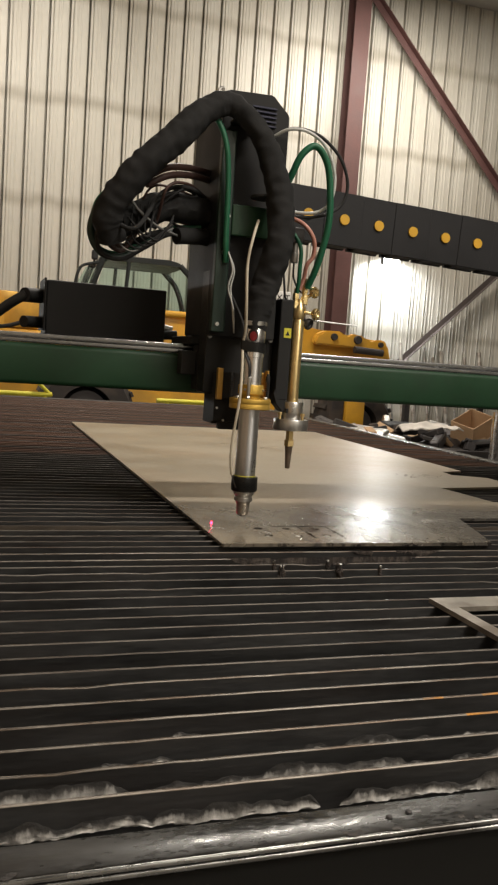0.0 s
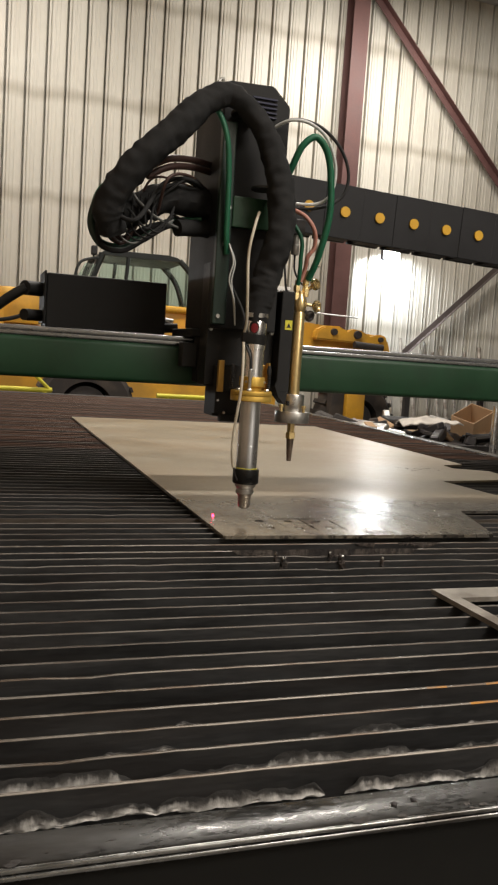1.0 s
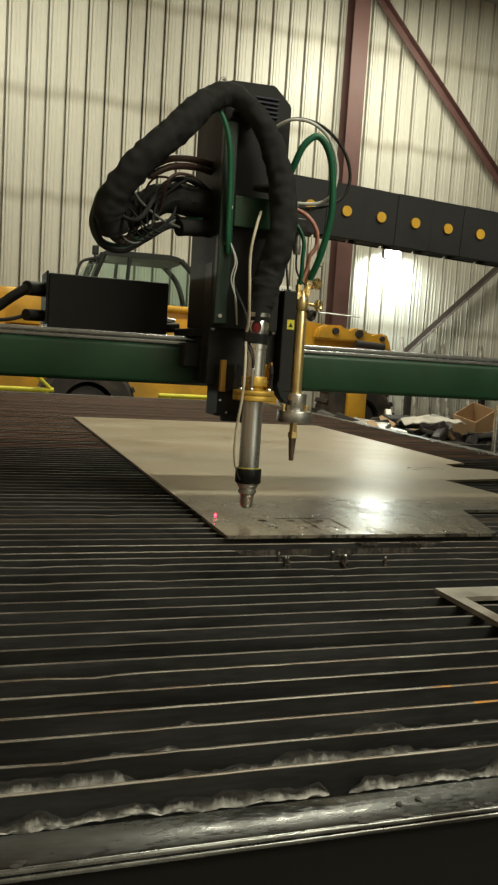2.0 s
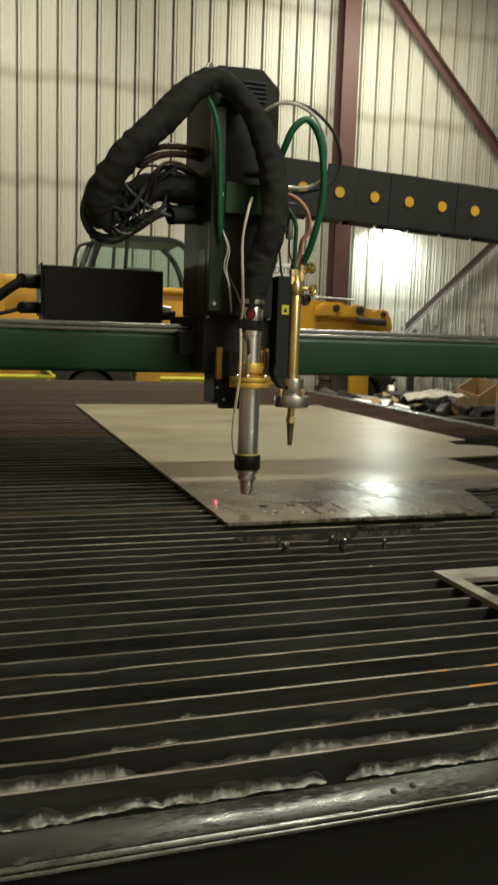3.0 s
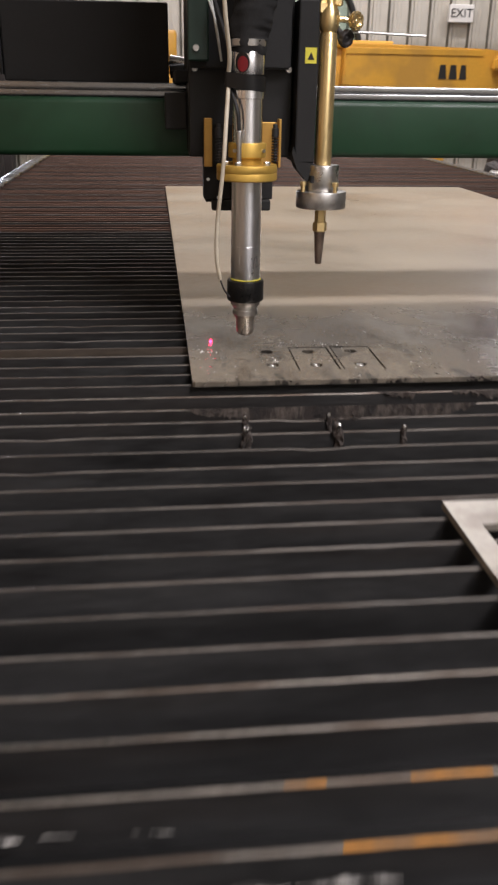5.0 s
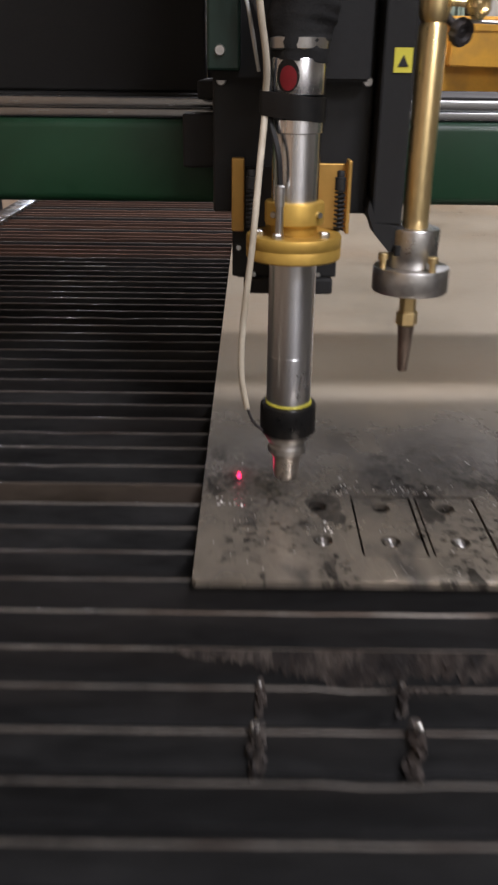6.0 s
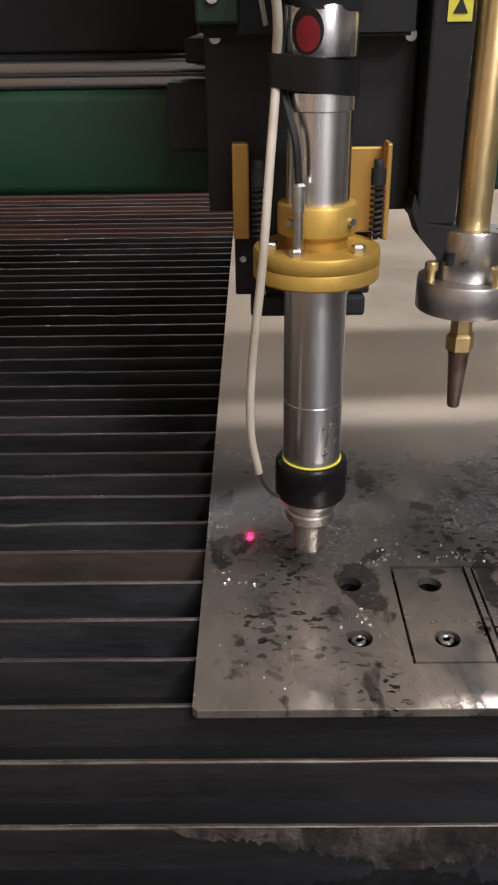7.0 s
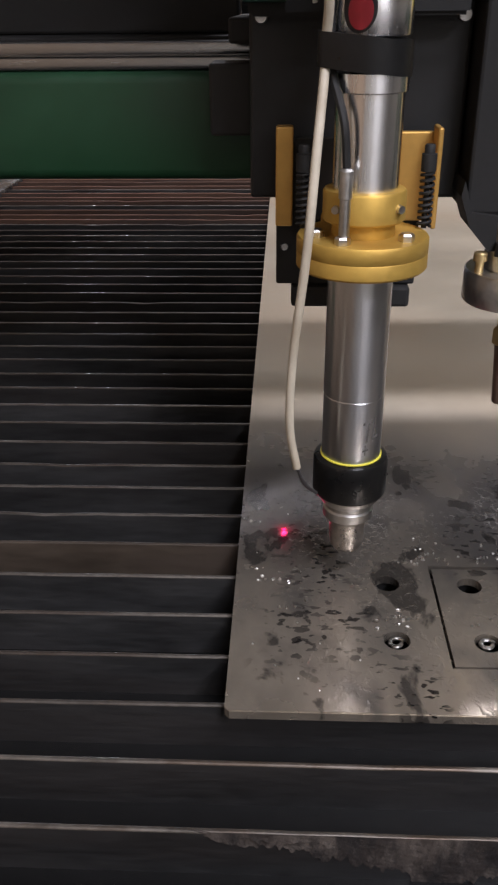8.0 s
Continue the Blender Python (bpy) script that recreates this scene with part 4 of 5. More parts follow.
part("flange", lathe(AX, AY, [(0.030, 0.313), (0.0505, 0.3133), (0.052, 0.315), (0.052, 0.3255), (0.0515, 0.3262), (0.052, 0.327), (0.052, 0.337), (0.0508, 0.3388), (0.025, 0.339)], 56), M_GOLD, tor, "gold anodised mounting flange", True)
part("shield_cap", lathe(AX, AY, [(0.0300, 0.1035), (0.0322, 0.1048), (0.0333, 0.1075), (0.0333, 0.1385), (0.0322, 0.1412), (0.0275, 0.142)], 44), M_GLOSSBLK, tor, "black insulating cap", True)
part("yellow_ring", lathe(AX, AY, [(0.0268, 0.1423), (0.0274, 0.1426), (0.0274, 0.1434), (0.0266, 0.1438)], 44), M_STICKER, tor, "thin yellow ring", True)
part("retaining_cup", lathe(AX, AY, [(0.0215, 0.0775), (0.0232, 0.079), (0.0232, 0.087), (0.0215, 0.0885), (0.0215, 0.092), (0.0236, 0.0935), (0.0262, 0.0965), (0.0272, 0.0995), (0.0268, 0.1032)], 40), M_STEEL, tor, "", True)
part("nozzle", lathe(AX, AY, [(0.0040, 0.0390), (0.0092, 0.0393), (0.0122, 0.0410), (0.0150, 0.0450), (0.0160, 0.052), (0.0166, 0.070), (0.0205, 0.0772)], 36), M_NOZZLE, tor, "sooty stepped nozzle", True)
def tape_outline(r, lead):
    """Plan of a tape pulled tight round the barrel and the cable beside it."""
    pts = circle(AX, AY, r, 40) + circle(*lead, 0.006, 16)
    pts.sort()
    hull = []
    for run in (pts, pts[::-1]):
        side = []
        for p in run:
            while len(side) > 1 and (side[-1][0] - side[-2][0]) * (p[1] - side[-2][1]) - (side[-1][1] - side[-2][1]) * (p[0] - side[-2][0]) <= 0:
                side.pop()
            side.append(p)
        hull += side[:-1]
    return hull


b = prism(tape_outline(0.0293, (0.0712, 0.168)), 0.4555, 0.4790)
for v in b.verts:
    v.co.z -= (v.co.x - AX) * 0.10 + 0.0012 * noise.noise(v.co * 60)
part("tape_band", b, M_GLOSSBLK, tor, "black tape wrapped round the barrel", True)
part("head_barrel", lathe(AX, AY, [(0.0272, 0.4792), (0.0278, 0.480), (0.0278, 0.512), (0.0265, 0.514)], 44), M_TURNED, tor, "", True)


def wrap(poly, r, thick=0.0004):
    """A thin curved patch on the barrel; poly in degrees round from the front and metres up."""
    b = bmesh.new()
    lo, hi = [], []
    for a, z in poly:
        for ring, rr in ((lo, r), (hi, r + thick)):
            ring.append(b.verts.new((AX + rr * math.sin(radians(a)), AY - rr * math.cos(radians(a)), z)))
    k = len(poly)
    b.faces.new(hi)
    for i in range(k):
        b.faces.new((lo[i], lo[(i + 1) % k], hi[(i + 1) % k], hi[i]))
    bmesh.ops.triangulate(b, faces=[f for f in b.faces if len(f.verts) > 4])
    return b


def oval(a, z, da, dz, n=28):
    return [(a + da * math.cos(2 * math.pi * i / n), z + dz * math.sin(2 * math.pi * i / n)) for i in range(n)]


# black patch laid on the barrel in place of a recess's dark inside
part("label_window", wrap(oval(-26, 0.4965, 25, 0.0155), 0.0281, 0.0010), M_GLOSSBLK, tor, "dark window patch")
part("red_label", wrap(oval(-24, 0.4945, 18, 0.0115), 0.0292, 0.0003), M_REDL, tor, "dark red oval label")
for q in ([(16, 0.1835), (36, 0.1855), (36, 0.1830), (16, 0.1810)], [(27, 0.1830), (31, 0.1830), (26, 0.1640), (22, 0.1640)], [(40, 0.1860), (44, 0.1860), (40, 0.1660), (36, 0.1660)],
          [(40, 0.1685), (52, 0.1695), (52, 0.1675), (40, 0.1660)], [(17, 0.1570), (29, 0.1580), (29, 0.1565), (17, 0.1555)], [(21, 0.1620), (23, 0.1620), (23, 0.1520), (21, 0.1520)]):
    part("marker_stroke", wrap(q, 0.0260, 0.0004), M_MARKER, tor)
# spring plungers and bolts on the flange
for x in (AX + 0.050, AX - 0.047):
    py_ = AY + 0.017
    b = lathe(x, py_, [(0.0022, 0.339), (0.0022, 0.382), (0.0060, 0.383), (0.0060, 0.396), (0.0042, 0.3965), (0.0042, 0.402), (0.0035, 0.403)], 14)
    part("plunger_pin", b, M_RUBBER, tor, "", True)
    b = sweep([(x + 0.0049 * math.cos(a), py_ + 0.0049 * math.sin(a), 0.340 + 0.042 * a / 56) for a in (0.7 * i for i in range(81))], 0.0013, 5, 2)
    part("plunger_spring", b, M_RUBBER, tor, "black coil spring", True)
for dx, dy in ((-0.018, -0.036), (0.031, -0.025), (-0.037, -0.012)):
    part("flange_bolt", lathe(AX + dx, AY + dy, [(0.0062, 0.339), (0.0062, 0.3435), (0.005, 0.345)], 6), M_STEEL, tor)
part("sensor_pin", lathe(AX - 0.017, AY - 0.034, [(0.0042, 0.345), (0.0042, 0.372), (0.0052, 0.3725), (0.0052, 0.392), (0.003, 0.394)], 14), M_STEEL, tor, "", True)
for dx in (-0.029, 0.0315):
    b = bmesh.new()
    bmesh.ops.create_cone(b, cap_ends=True, segments=14, radius1=0.0035, radius2=0.003, depth=0.004, matrix=pose(AX + dx * 0.8, AY - 0.0325 + abs(dx) * 0.3, 0.362, 90, 0, dx * 900))
    part("set_screw", b, M_STEEL, tor)
part("sensor_lead", sweep([(AX - 0.017, AY - 0.034, 0.394), (AX - 0.020, AY - 0.032, 0.425), (AX - 0.029, AY - 0.012, 0.458), (AX - 0.030, AY - 0.008, 0.485), (AX - 0.036, AY - 0.004, 0.53), (AX - 0.055, AY + 0.05, 0.60)], 0.0032, 8, 8), M_RUBBER, tor, "", True)

# torch bracket on the lifter
brk = thing("torch_bracket", (AX, 0.30, 0.30), "gold and black breakaway bracket holding the torch", "bracket")
part("gold_saddle", box(0.112, 0.168, 0.262, 0.268, 0.330, 0.404, 0.0015), M_GOLDDK, brk, "gold anodised back plate")
part("back_plate", box(0.051, 0.111, 0.262, 0.268, 0.330, 0.400, 0.0015), M_BLACK, brk, "black back plate")
for x, x1, y0 in ((0.0355, 0.050, 0.246), (0.1665, 0.171, 0.236)):
    part("gold_cheek", box(x, x1, y0, 0.2615, 0.329, 0.410, 0.0015), M_GOLDDK, brk)
part("arm", box(0.075, 0.135, 0.232, 0.2615, 0.316, 0.338, 0.002), M_GOLD, brk)
part("slide_plate", box(0.036, 0.162, 0.2685, 0.299, 0.271, 0.395, 0.002), M_BLACK, brk, "black slide plate")
part("slide_body", box(0.040, 0.156, 0.2995, 0.385, 0.262, 0.3415, 0.003), M_BLACK, brk, "black slide body")
part("lower_plate", box(0.050, 0.158, 0.262, 0.284, 0.251, 0.2705, 0.003), M_BLACK, brk)
for x, z in ((0.0435, 0.306), (0.062, 0.2745), (0.14, 0.2745)):
    b = bmesh.new()
    bmesh.ops.create_cone(b, cap_ends=True, segments=12, radius1=0.0034, radius2=0.0030, depth=0.004, matrix=pose(x, 0.2670, z, 90, 0, 0))
    part("plate_screw", b, M_ALU, brk)

# cream ohmic lead down the torch
wc = thing("sensing_cable", (0.06, 0.13, 0.12), "cream sensing cable hanging along the torch", "cable")
part("cable", sweep([(0.10, 0.20, 0.78), (0.078, 0.16, 0.74), (0.062, 0.145, 0.67), (0.062, 0.135, 0.58), (0.0715, 0.155, 0.510), (0.0712, 0.168, 0.478), (0.0708, 0.166, 0.458), (0.066, 0.145, 0.408), (0.060, 0.13, 0.337),
                     (0.051, 0.132, 0.252), (0.0495, 0.135, 0.192), (0.056, 0.14, 0.150)], 0.0036, 10, 8), M_WHITE, wc, "", True)
part("bare_end", sweep([(0.056, 0.14, 0.151), (0.063, 0.143, 0.132), (0.074, 0.155, 0.116)], 0.0016, 8, 6), M_DARKSTEEL, wc, "", True)

# oxy-fuel torch
OX, OY = 0.2535, 0.2707
ox = thing("oxyfuel_torch", (OX, OY, 0.152), "brass oxy-fuel cutting torch in a steel clamp", "torch")
part("barrel", lathe(OX, OY, [(0.0150, 0.32), (0.0155, 0.322), (0.0155, 0.545), (0.013, 0.55)], 32), M_BRASS, ox, "", True)
part("clamp", lathe(OX, OY, [(0.0295, 0.2865), (0.0302, 0.288), (0.0302, 0.330), (0.029, 0.332), (0.016, 0.332)], 40), M_STEEL, ox, "steel clamp collar", True)
part("clamp_flange", lathe(OX, OY, [(0.030, 0.256), (0.0452, 0.2565), (0.0462, 0.258), (0.0462, 0.284), (0.0452, 0.286), (0.0295, 0.2863)], 48), M_STEEL, ox, "thick steel flange", True)
# solid black plug painted for the dark hollow of a slot
part("clamp_slot", lathe(OX - 0.022, OY - 0.020, [(0.0048, 0.302), (0.0048, 0.314)], 12), M_INK, ox)
for dx, dy in ((-0.037, -0.014), (0.018, -0.036)):
    part("clamp_bolt", lathe(OX + dx, OY + dy, [(0.004, 0.286), (0.004, 0.296), (0.0062, 0.2965), (0.0062, 0.303), (0.005, 0.304)], 12), M_BRASS, ox, "", True)
part("tip_nut", lathe(OX, OY, [(0.011, 0.212), (0.0135, 0.214), (0.0135, 0.228), (0.0105, 0.231), (0.0105, 0.2555)], 6), M_BRASS, ox, "brass hexagon nut")
part("tip", lathe(OX, OY, [(0.0052, 0.152), (0.0062, 0.1535), (0.0098, 0.205), (0.0105, 0.2118)], 28), M_COPPER, ox, "dark copper cutting tip", True)
part("valve_body", lathe(OX, OY, [(0.0125, 0.549), (0.0150, 0.553), (0.0178, 0.562), (0.0186, 0.571), (0.0172, 0.581), (0.0125, 0.590), (0.0105, 0.594), (0.0105, 0.603), (0.004, 0.604)], 24), M_BRASS, ox, "rounded brass valve body", True)
for dx, z0, z1 in ((-0.0125, 0.578, 0.632), (0.0125, 0.590, 0.658)):
    h = z1 - z0
    b = lathe(OX + dx, OY - 0.002, [(0.0062, z0), (0.0100, z0 + 0.002), (0.0100, z0 + 0.30 * h), (0.0072, z0 + 0.34 * h), (0.0072, z0 + 0.45 * h), (0.0094, z0 + 0.48 * h), (0.0094, z0 + 0.72 * h), (0.0066, z0 + 0.76 * h), (0.0060, z1)], 6)
    part("hose_fitting", b, M_BRASS, ox, "stepped brass hexagon fitting")


def hand_wheel(root, hub, face, radius):
    """Valve stem and a scalloped wheel on it, dished in the middle."""
    root, hub, face = Vector(root), Vector(hub), Vector(face).normalized()
    bm = sweep([root, root.lerp(hub, 0.5), hub], 0.0048, 10, 2)
    side = face.cross(Vector((0, 0, 1))).normalized()
    up = side.cross(face)
    rings = []
    for r, d in ((0.45, -0.008), (0.92, -0.006), (1.0, -0.003), (1.0, 0.003), (0.9, 0.006), (0.6, 0.0055), (0.42, 0.002), (0.1, 0.002)):
        ring = []
        for a in range(24):
            rr = radius * r * (1 - (0.09 if r > 0.8 and a % 4 == 0 else 0.0))
            w = a * math.tau / 24
            ring.append(bm.verts.new(hub + face * d + side * (rr * math.cos(w)) + up * (rr * math.sin(w))))
        rings.append(ring)
    for u, v in zip(rings, rings[1:]):
        for a in range(24):
            bm.faces.new((u[a], u[(a + 1) % 24], v[(a + 1) % 24], v[a]))
    bm.faces.new(rings[0][::-1])
    bm.faces.new(rings[-1])
    bmesh.ops.recalc_face_normals(bm, faces=bm.faces)
    return bm


part("valve_wheel", hand_wheel((OX + 0.014, OY - 0.002, 0.606), (OX + 0.036, OY - 0.010, 0.624), (0.45, -0.85, 0.25), 0.0155), M_BRASS, ox, "scalloped brass valve wheel")
part("valve_wheel", hand_wheel((OX + 0.010, OY - 0.002, 0.571), (OX + 0.046, OY - 0.006, 0.568), (0.65, -0.75, 0.0), 0.0155), M_BRASS, ox, "scalloped brass valve wheel")
part("valve_wheel", hand_wheel((OX + 0.010, OY + 0.004, 0.560), (OX + 0.032, OY + 0.004, 0.541), (0.5, -0.75, -0.3), 0.0150), M_DARKSTEEL, ox, "dark blue-grey valve wheel")
part("tape_wrap", sweep([(OX + 0.040, OY - 0.004, 0.672), (OX + 0.043, OY - 0.004, 0.690), (OX + 0.041, OY - 0.003, 0.708), (OX + 0.036, OY, 0.730)], 0.0085, 14, 5, 0.35, 120), M_WHITE, ox, "cream tape wrapped round a wire end", True)
part("wire_loop", sweep([(OX + 0.013, OY - 0.004, 0.655), (OX + 0.022, OY - 0.010, 0.657), (OX + 0.034, OY - 0.008, 0.661), (OX + 0.040, OY - 0.004, 0.673)], 0.0018, 8, 6), M_RUBBER, ox, "thin black wire", True)
part("steel_rod", rod((OX + 0.015, OY + 0.01, 0.553), (0.43, OY + 0.01, 0.548), 0.0022), M_STEEL, ox)
hb_ = thing("torch_holder", (0.21, 0.30, 0.30), "black holder arm beside the brass torch", "holder")
part("holder_block", box(0.200, 0.236, 0.262, 0.36, 0.335, 0.60, 0.003), M_BLACK, hb_)
part("holder_foot", slab([(0.196, 0.365), (0.194, 0.352), (0.204, 0.325), (0.222, 0.305), (0.238, 0.305), (0.238, 0.334), (0.205, 0.338)], 0.255, 0.30), M_BLACK, hb_)
part("clamp_arm", box(0.226, 0.281, 0.272, 0.33, 0.300, 0.330, 0.003), M_STEEL, hb_)
part("cross_mount", box(0.199, 0.24, 0.361, 0.42, 0.38, 0.56, 0.003), M_BLACK, hb_)
part("warning_sticker", box(0.2125, 0.2325, 0.2608, 0.2618, 0.500, 0.525), M_STICKER, hb_, "yellow warning sticker")
part("sticker_mark", slab([(0.2165, 0.506), (0.2285, 0.506), (0.2225, 0.518)], 0.2600, 0.2606), M_INK, hb_)

# solenoid on the flank of the housing
sv = thing("solenoid_valve", (0.21, 0.30, 0.72), "small dark grey solenoid valve beside the hose sleeve", "valve")
part("coil", box(0.192, 0.262, 0.288, 0.326, 0.752, 0.792, 0.005, 2), M_DARKSTEEL, sv, "", True)
part("stem", lathe(0.243, 0.307, [(0.009, 0.700), (0.0105, 0.703), (0.0105, 0.725), (0.0085, 0.727), (0.0085, 0.7515)], 18), M_STEEL, sv, "dull steel stem", True)
part("lead", sweep([(0.243, 0.307, 0.700), (0.243, 0.300, 0.66), (0.256, 0.29, 0.63), (0.272, 0.285, 0.618)], 0.0026, 8, 8), M_RUBBER, sv, "", True)

# sleeves, hoses and cables of the head
def settle(pts):
    """Hoses follow the housing above and the torches below."""
    return [Vector(p) + EARLY * (1.0 if p[0] < 0.05 else min(1, max(0, (p[2] - 0.60) / 0.16))) for p in pts]


sl = thing("hose_sleeve", (0.1, 0.2, 0.51), "thick black woven hose sleeve arching over the housing", "hose sleeve")
part("sleeve", sweep(settle([(-0.275, 0.30, 0.70), (-0.292, 0.27, 0.76), (-0.235, 0.24, 0.855), (-0.150, 0.235, 0.945), (-0.078, 0.25, 1.020), (-0.010, 0.26, 1.050), (0.058, 0.25, 1.000), (0.100, 0.23, 0.915),
                      (0.122, 0.215, 0.815), (0.128, 0.20, 0.715), (0.122, 0.19, 0.625), (0.108, AY, 0.555), (AX, AY, 0.510)]), 0.034, 26, 18, 0.16, 40,
                     taper=lambda t: 1.0 - 0.16 * math.exp(-((t - 0.45) / 0.12) ** 2) + 0.06 * math.sin(t * 9) - 0.20 * max(0, t - 0.82) / 0.18), M_FABRIC, sl, "", True)
part("sleeve_clamp", lathe(AX, AY, [(0.0285, 0.520), (0.030, 0.5215), (0.030, 0.531), (0.0285, 0.532)], 30), M_STEEL, sl, "", True)
for q, ax_ in (((0.062, 0.245, 1.02), 40), ((0.118, 0.215, 0.84), 8)):
    part("cable_tie", lathe(q[0], q[1], [(0.0365, q[2] - 0.003), (0.0365, q[2] + 0.003)], 24), M_RUBBER, sl)


def hose(name, label, pts, r, material, n=10, wr=0.0):
    pts = settle(pts)
    h = thing(name, pts[0], label, "hose", "hoses of the torch head")
    part("hose", sweep(pts, r, 12, n, wr, 30), material, h, "", True)
    return h


hose("green_hose", "green hose arching down to the brass valves", [(0.150, 0.30, 0.86), (0.163, 0.27, 0.905), (0.180, 0.25, 0.955), (0.212, 0.245, 0.981), (0.243, 0.245, 0.955), (0.262, 0.25, 0.90), (0.270, 0.255, 0.80),
      (0.268, 0.262, 0.70), (OX + 0.010, OY, 0.634)], 0.0088, M_HOSEG)
hose("green_hose", "green hose running down the side plate", [(-0.062, 0.275, 1.035), (-0.032, 0.265, 1.00), (-0.012, 0.262, 0.945), (-0.002, 0.268, 0.87), (0.002, 0.272, 0.78), (0.004, 0.274, 0.72), (0.010, 0.282, 0.675)], 0.0072, M_HOSEG)
hose("pink_hose", "faded pink gas hose to the brass valves", [(0.17, 0.31, 0.815), (0.208, 0.27, 0.790), (0.236, 0.262, 0.755), (0.249, 0.262, 0.715), (0.240, 0.264, 0.69), (OX - 0.008, OY, 0.66), (OX - 0.010, OY, 0.628)], 0.0055, M_HOSER)
hose("green_hose", "thin green hose beside the brass valves", [(0.18, 0.33, 0.80), (0.215, 0.29, 0.74), (0.228, 0.275, 0.68), (0.236, OY, 0.64), (OX - 0.012, OY, 0.60)], 0.0055, M_HOSEG)
hose("clear_tube", "milky clear tube looping above the chain", [(0.115, 0.30, 1.0), (0.15, 0.27, 1.018), (0.20, 0.26, 1.016), (0.25, 0.26, 0.985), (0.281, 0.265, 0.92), (0.276, 0.27, 0.855), (0.24, 0.28, 0.825), (0.17, 0.30, 0.822)], 0.0042, M_CLEAR)
hose("black_cable", "thin black cable looping above the chain", [(0.115, 0.30, 1.005), (0.17, 0.28, 1.026), (0.24, 0.275, 1.014), (0.30, 0.275, 0.965), (0.326, 0.28, 0.90), (0.306, 0.285, 0.845), (0.24, 0.29, 0.815), (0.16, 0.30, 0.812)], 0.0042, M_RUBBER)
hose("black_cable", "thin black cable to the sensor plug", [(0.185, 0.30, 0.70), (0.196, 0.27, 0.64), (0.212, 0.265, 0.60), (0.235, 0.27, 0.59)], 0.003, M_RUBBER)
for k, (dy, dz) in enumerate(((0, 0), (0.03, 0.012), (-0.02, -0.006))):
    hose("looped_cable", "dark cable hanging in a loop from the sleeve", [(-0.268 + 0.01 * k, 0.30 + dy, 0.835 + dz), (-0.305, 0.33 + dy, 0.79 + dz), (-0.322 + 0.006 * k, 0.34 + dy, 0.725 + dz), (-0.297, 0.34 + dy, 0.676 + dz),
          (-0.245, 0.35 + dy, 0.667 + dz), (-0.19, 0.36 + dy, 0.70 + dz), (-0.12, 0.38 + dy, 0.745 + dz), (-0.03, 0.40, 0.76 + dz)], (0.010, 0.0065, 0.0055)[k], (M_DKGREEN, M_HOSEG, M_FABRIC)[k])
rc = random.Random(3)
for k in range(15):
    z0, z1, zm = rc.uniform(0.70, 0.79), rc.uniform(0.755, 0.86), rc.uniform(-0.05, 0.05)
    y0, yj = rc.uniform(0.26, 0.42), rc.uniform(-0.05, 0.05)
    x0 = -0.285 + rc.uniform(-0.01, 0.07)
    hose("bundle_cable", "thin dark cable of the tangled bundle behind the housing", [(x0, y0, z0), (x0 + 0.05, y0 + yj, z0 + zm * 0.5 - 0.03), (-0.17 + rc.uniform(-0.02, 0.02), y0 + 0.02 - yj, (z0 + z1) / 2 + zm),
         (-0.09, y0 + 0.04, z1 + rc.uniform(-0.02, 0.02)), (-0.01, 0.42, z1 - 0.01)], rc.choice((0.003, 0.004, 0.0055, 0.007, 0.009)), M_FABRIC if k % 3 else M_BROWNHOSE)
for k in range(5):
    z = 0.70 + 0.008 * k
    hose("looped_wire", "thin wire drooping below the cable bundle", [(-0.27 + 0.02 * k, 0.30, z + 0.07), (-0.262 + 0.016 * k, 0.29, z), (-0.225 + 0.015 * k, 0.29, z - 0.022), (-0.18 + 0.01 * k, 0.30, z + 0.01), (-0.12, 0.33, z + 0.05)], 0.0022, M_STEELGREY if k == 0 else M_FABRIC)
hose("bundle_sleeve", "fat black sleeve carrying the cable bundle", [(-0.285, 0.33, 0.735), (-0.22, 0.34, 0.765), (-0.14, 0.36, 0.805), (-0.06, 0.39, 0.812), (0.0, 0.42, 0.81)], 0.037, M_FABRIC, 12, 0.15)
hose("bundle_sleeve", "fat black sleeve below the cable bundle", [(-0.105, 0.35, 0.735), (-0.06, 0.37, 0.742), (0.0, 0.40, 0.745)], 0.021, M_FABRIC, 10, 0.1)
hose("grey_cable", "grey cable from the bundle into a black boot", [(-0.235, 0.29, 0.80), (-0.215, 0.285, 0.775), (-0.16, 0.31, 0.745), (-0.10, 0.35, 0.735)], 0.0032, M_STEELGREY)
for k in range(2):
    hose("brown_hose", "dark brown hose into the side of the housing", [(-0.20, 0.29, 0.84 + 0.02 * k), (-0.14, 0.32, 0.875 + 0.02 * k), (-0.07, 0.37, 0.893 + 0.018 * k), (0.0, 0.42, 0.896 + 0.018 * k)], 0.0085, M_BROWNHOSE)
for k, y in enumerate((0.252, 0.258)):
    hose("signal_wire", "thin grey signal wire on the carriage front", [(0.012, 0.272, 0.70), (0.020 + 0.006 * k, y, 0.655), (0.012 + 0.008 * k, y, 0.61), (0.028, y, 0.56), (0.040, 0.27, 0.50)], 0.002, M_CLEAR)

# the yellow loader parked behind the table
ld = thing("wheel_loader", (2.0, 8.6, FLOOR), "parked yellow wheel loader with a grey glazed cab", "loader")
part("hood", box(0.85, 2.55, 8.3, 9.6, 0.20, 0.93, 0.05, 3), M_YELLOW, ld, "yellow engine hood", True)
part("lower_frame", box(0.95, 3.2, 8.28, 9.2, -0.45, 0.195, 0.03), M_YELLOW, ld)
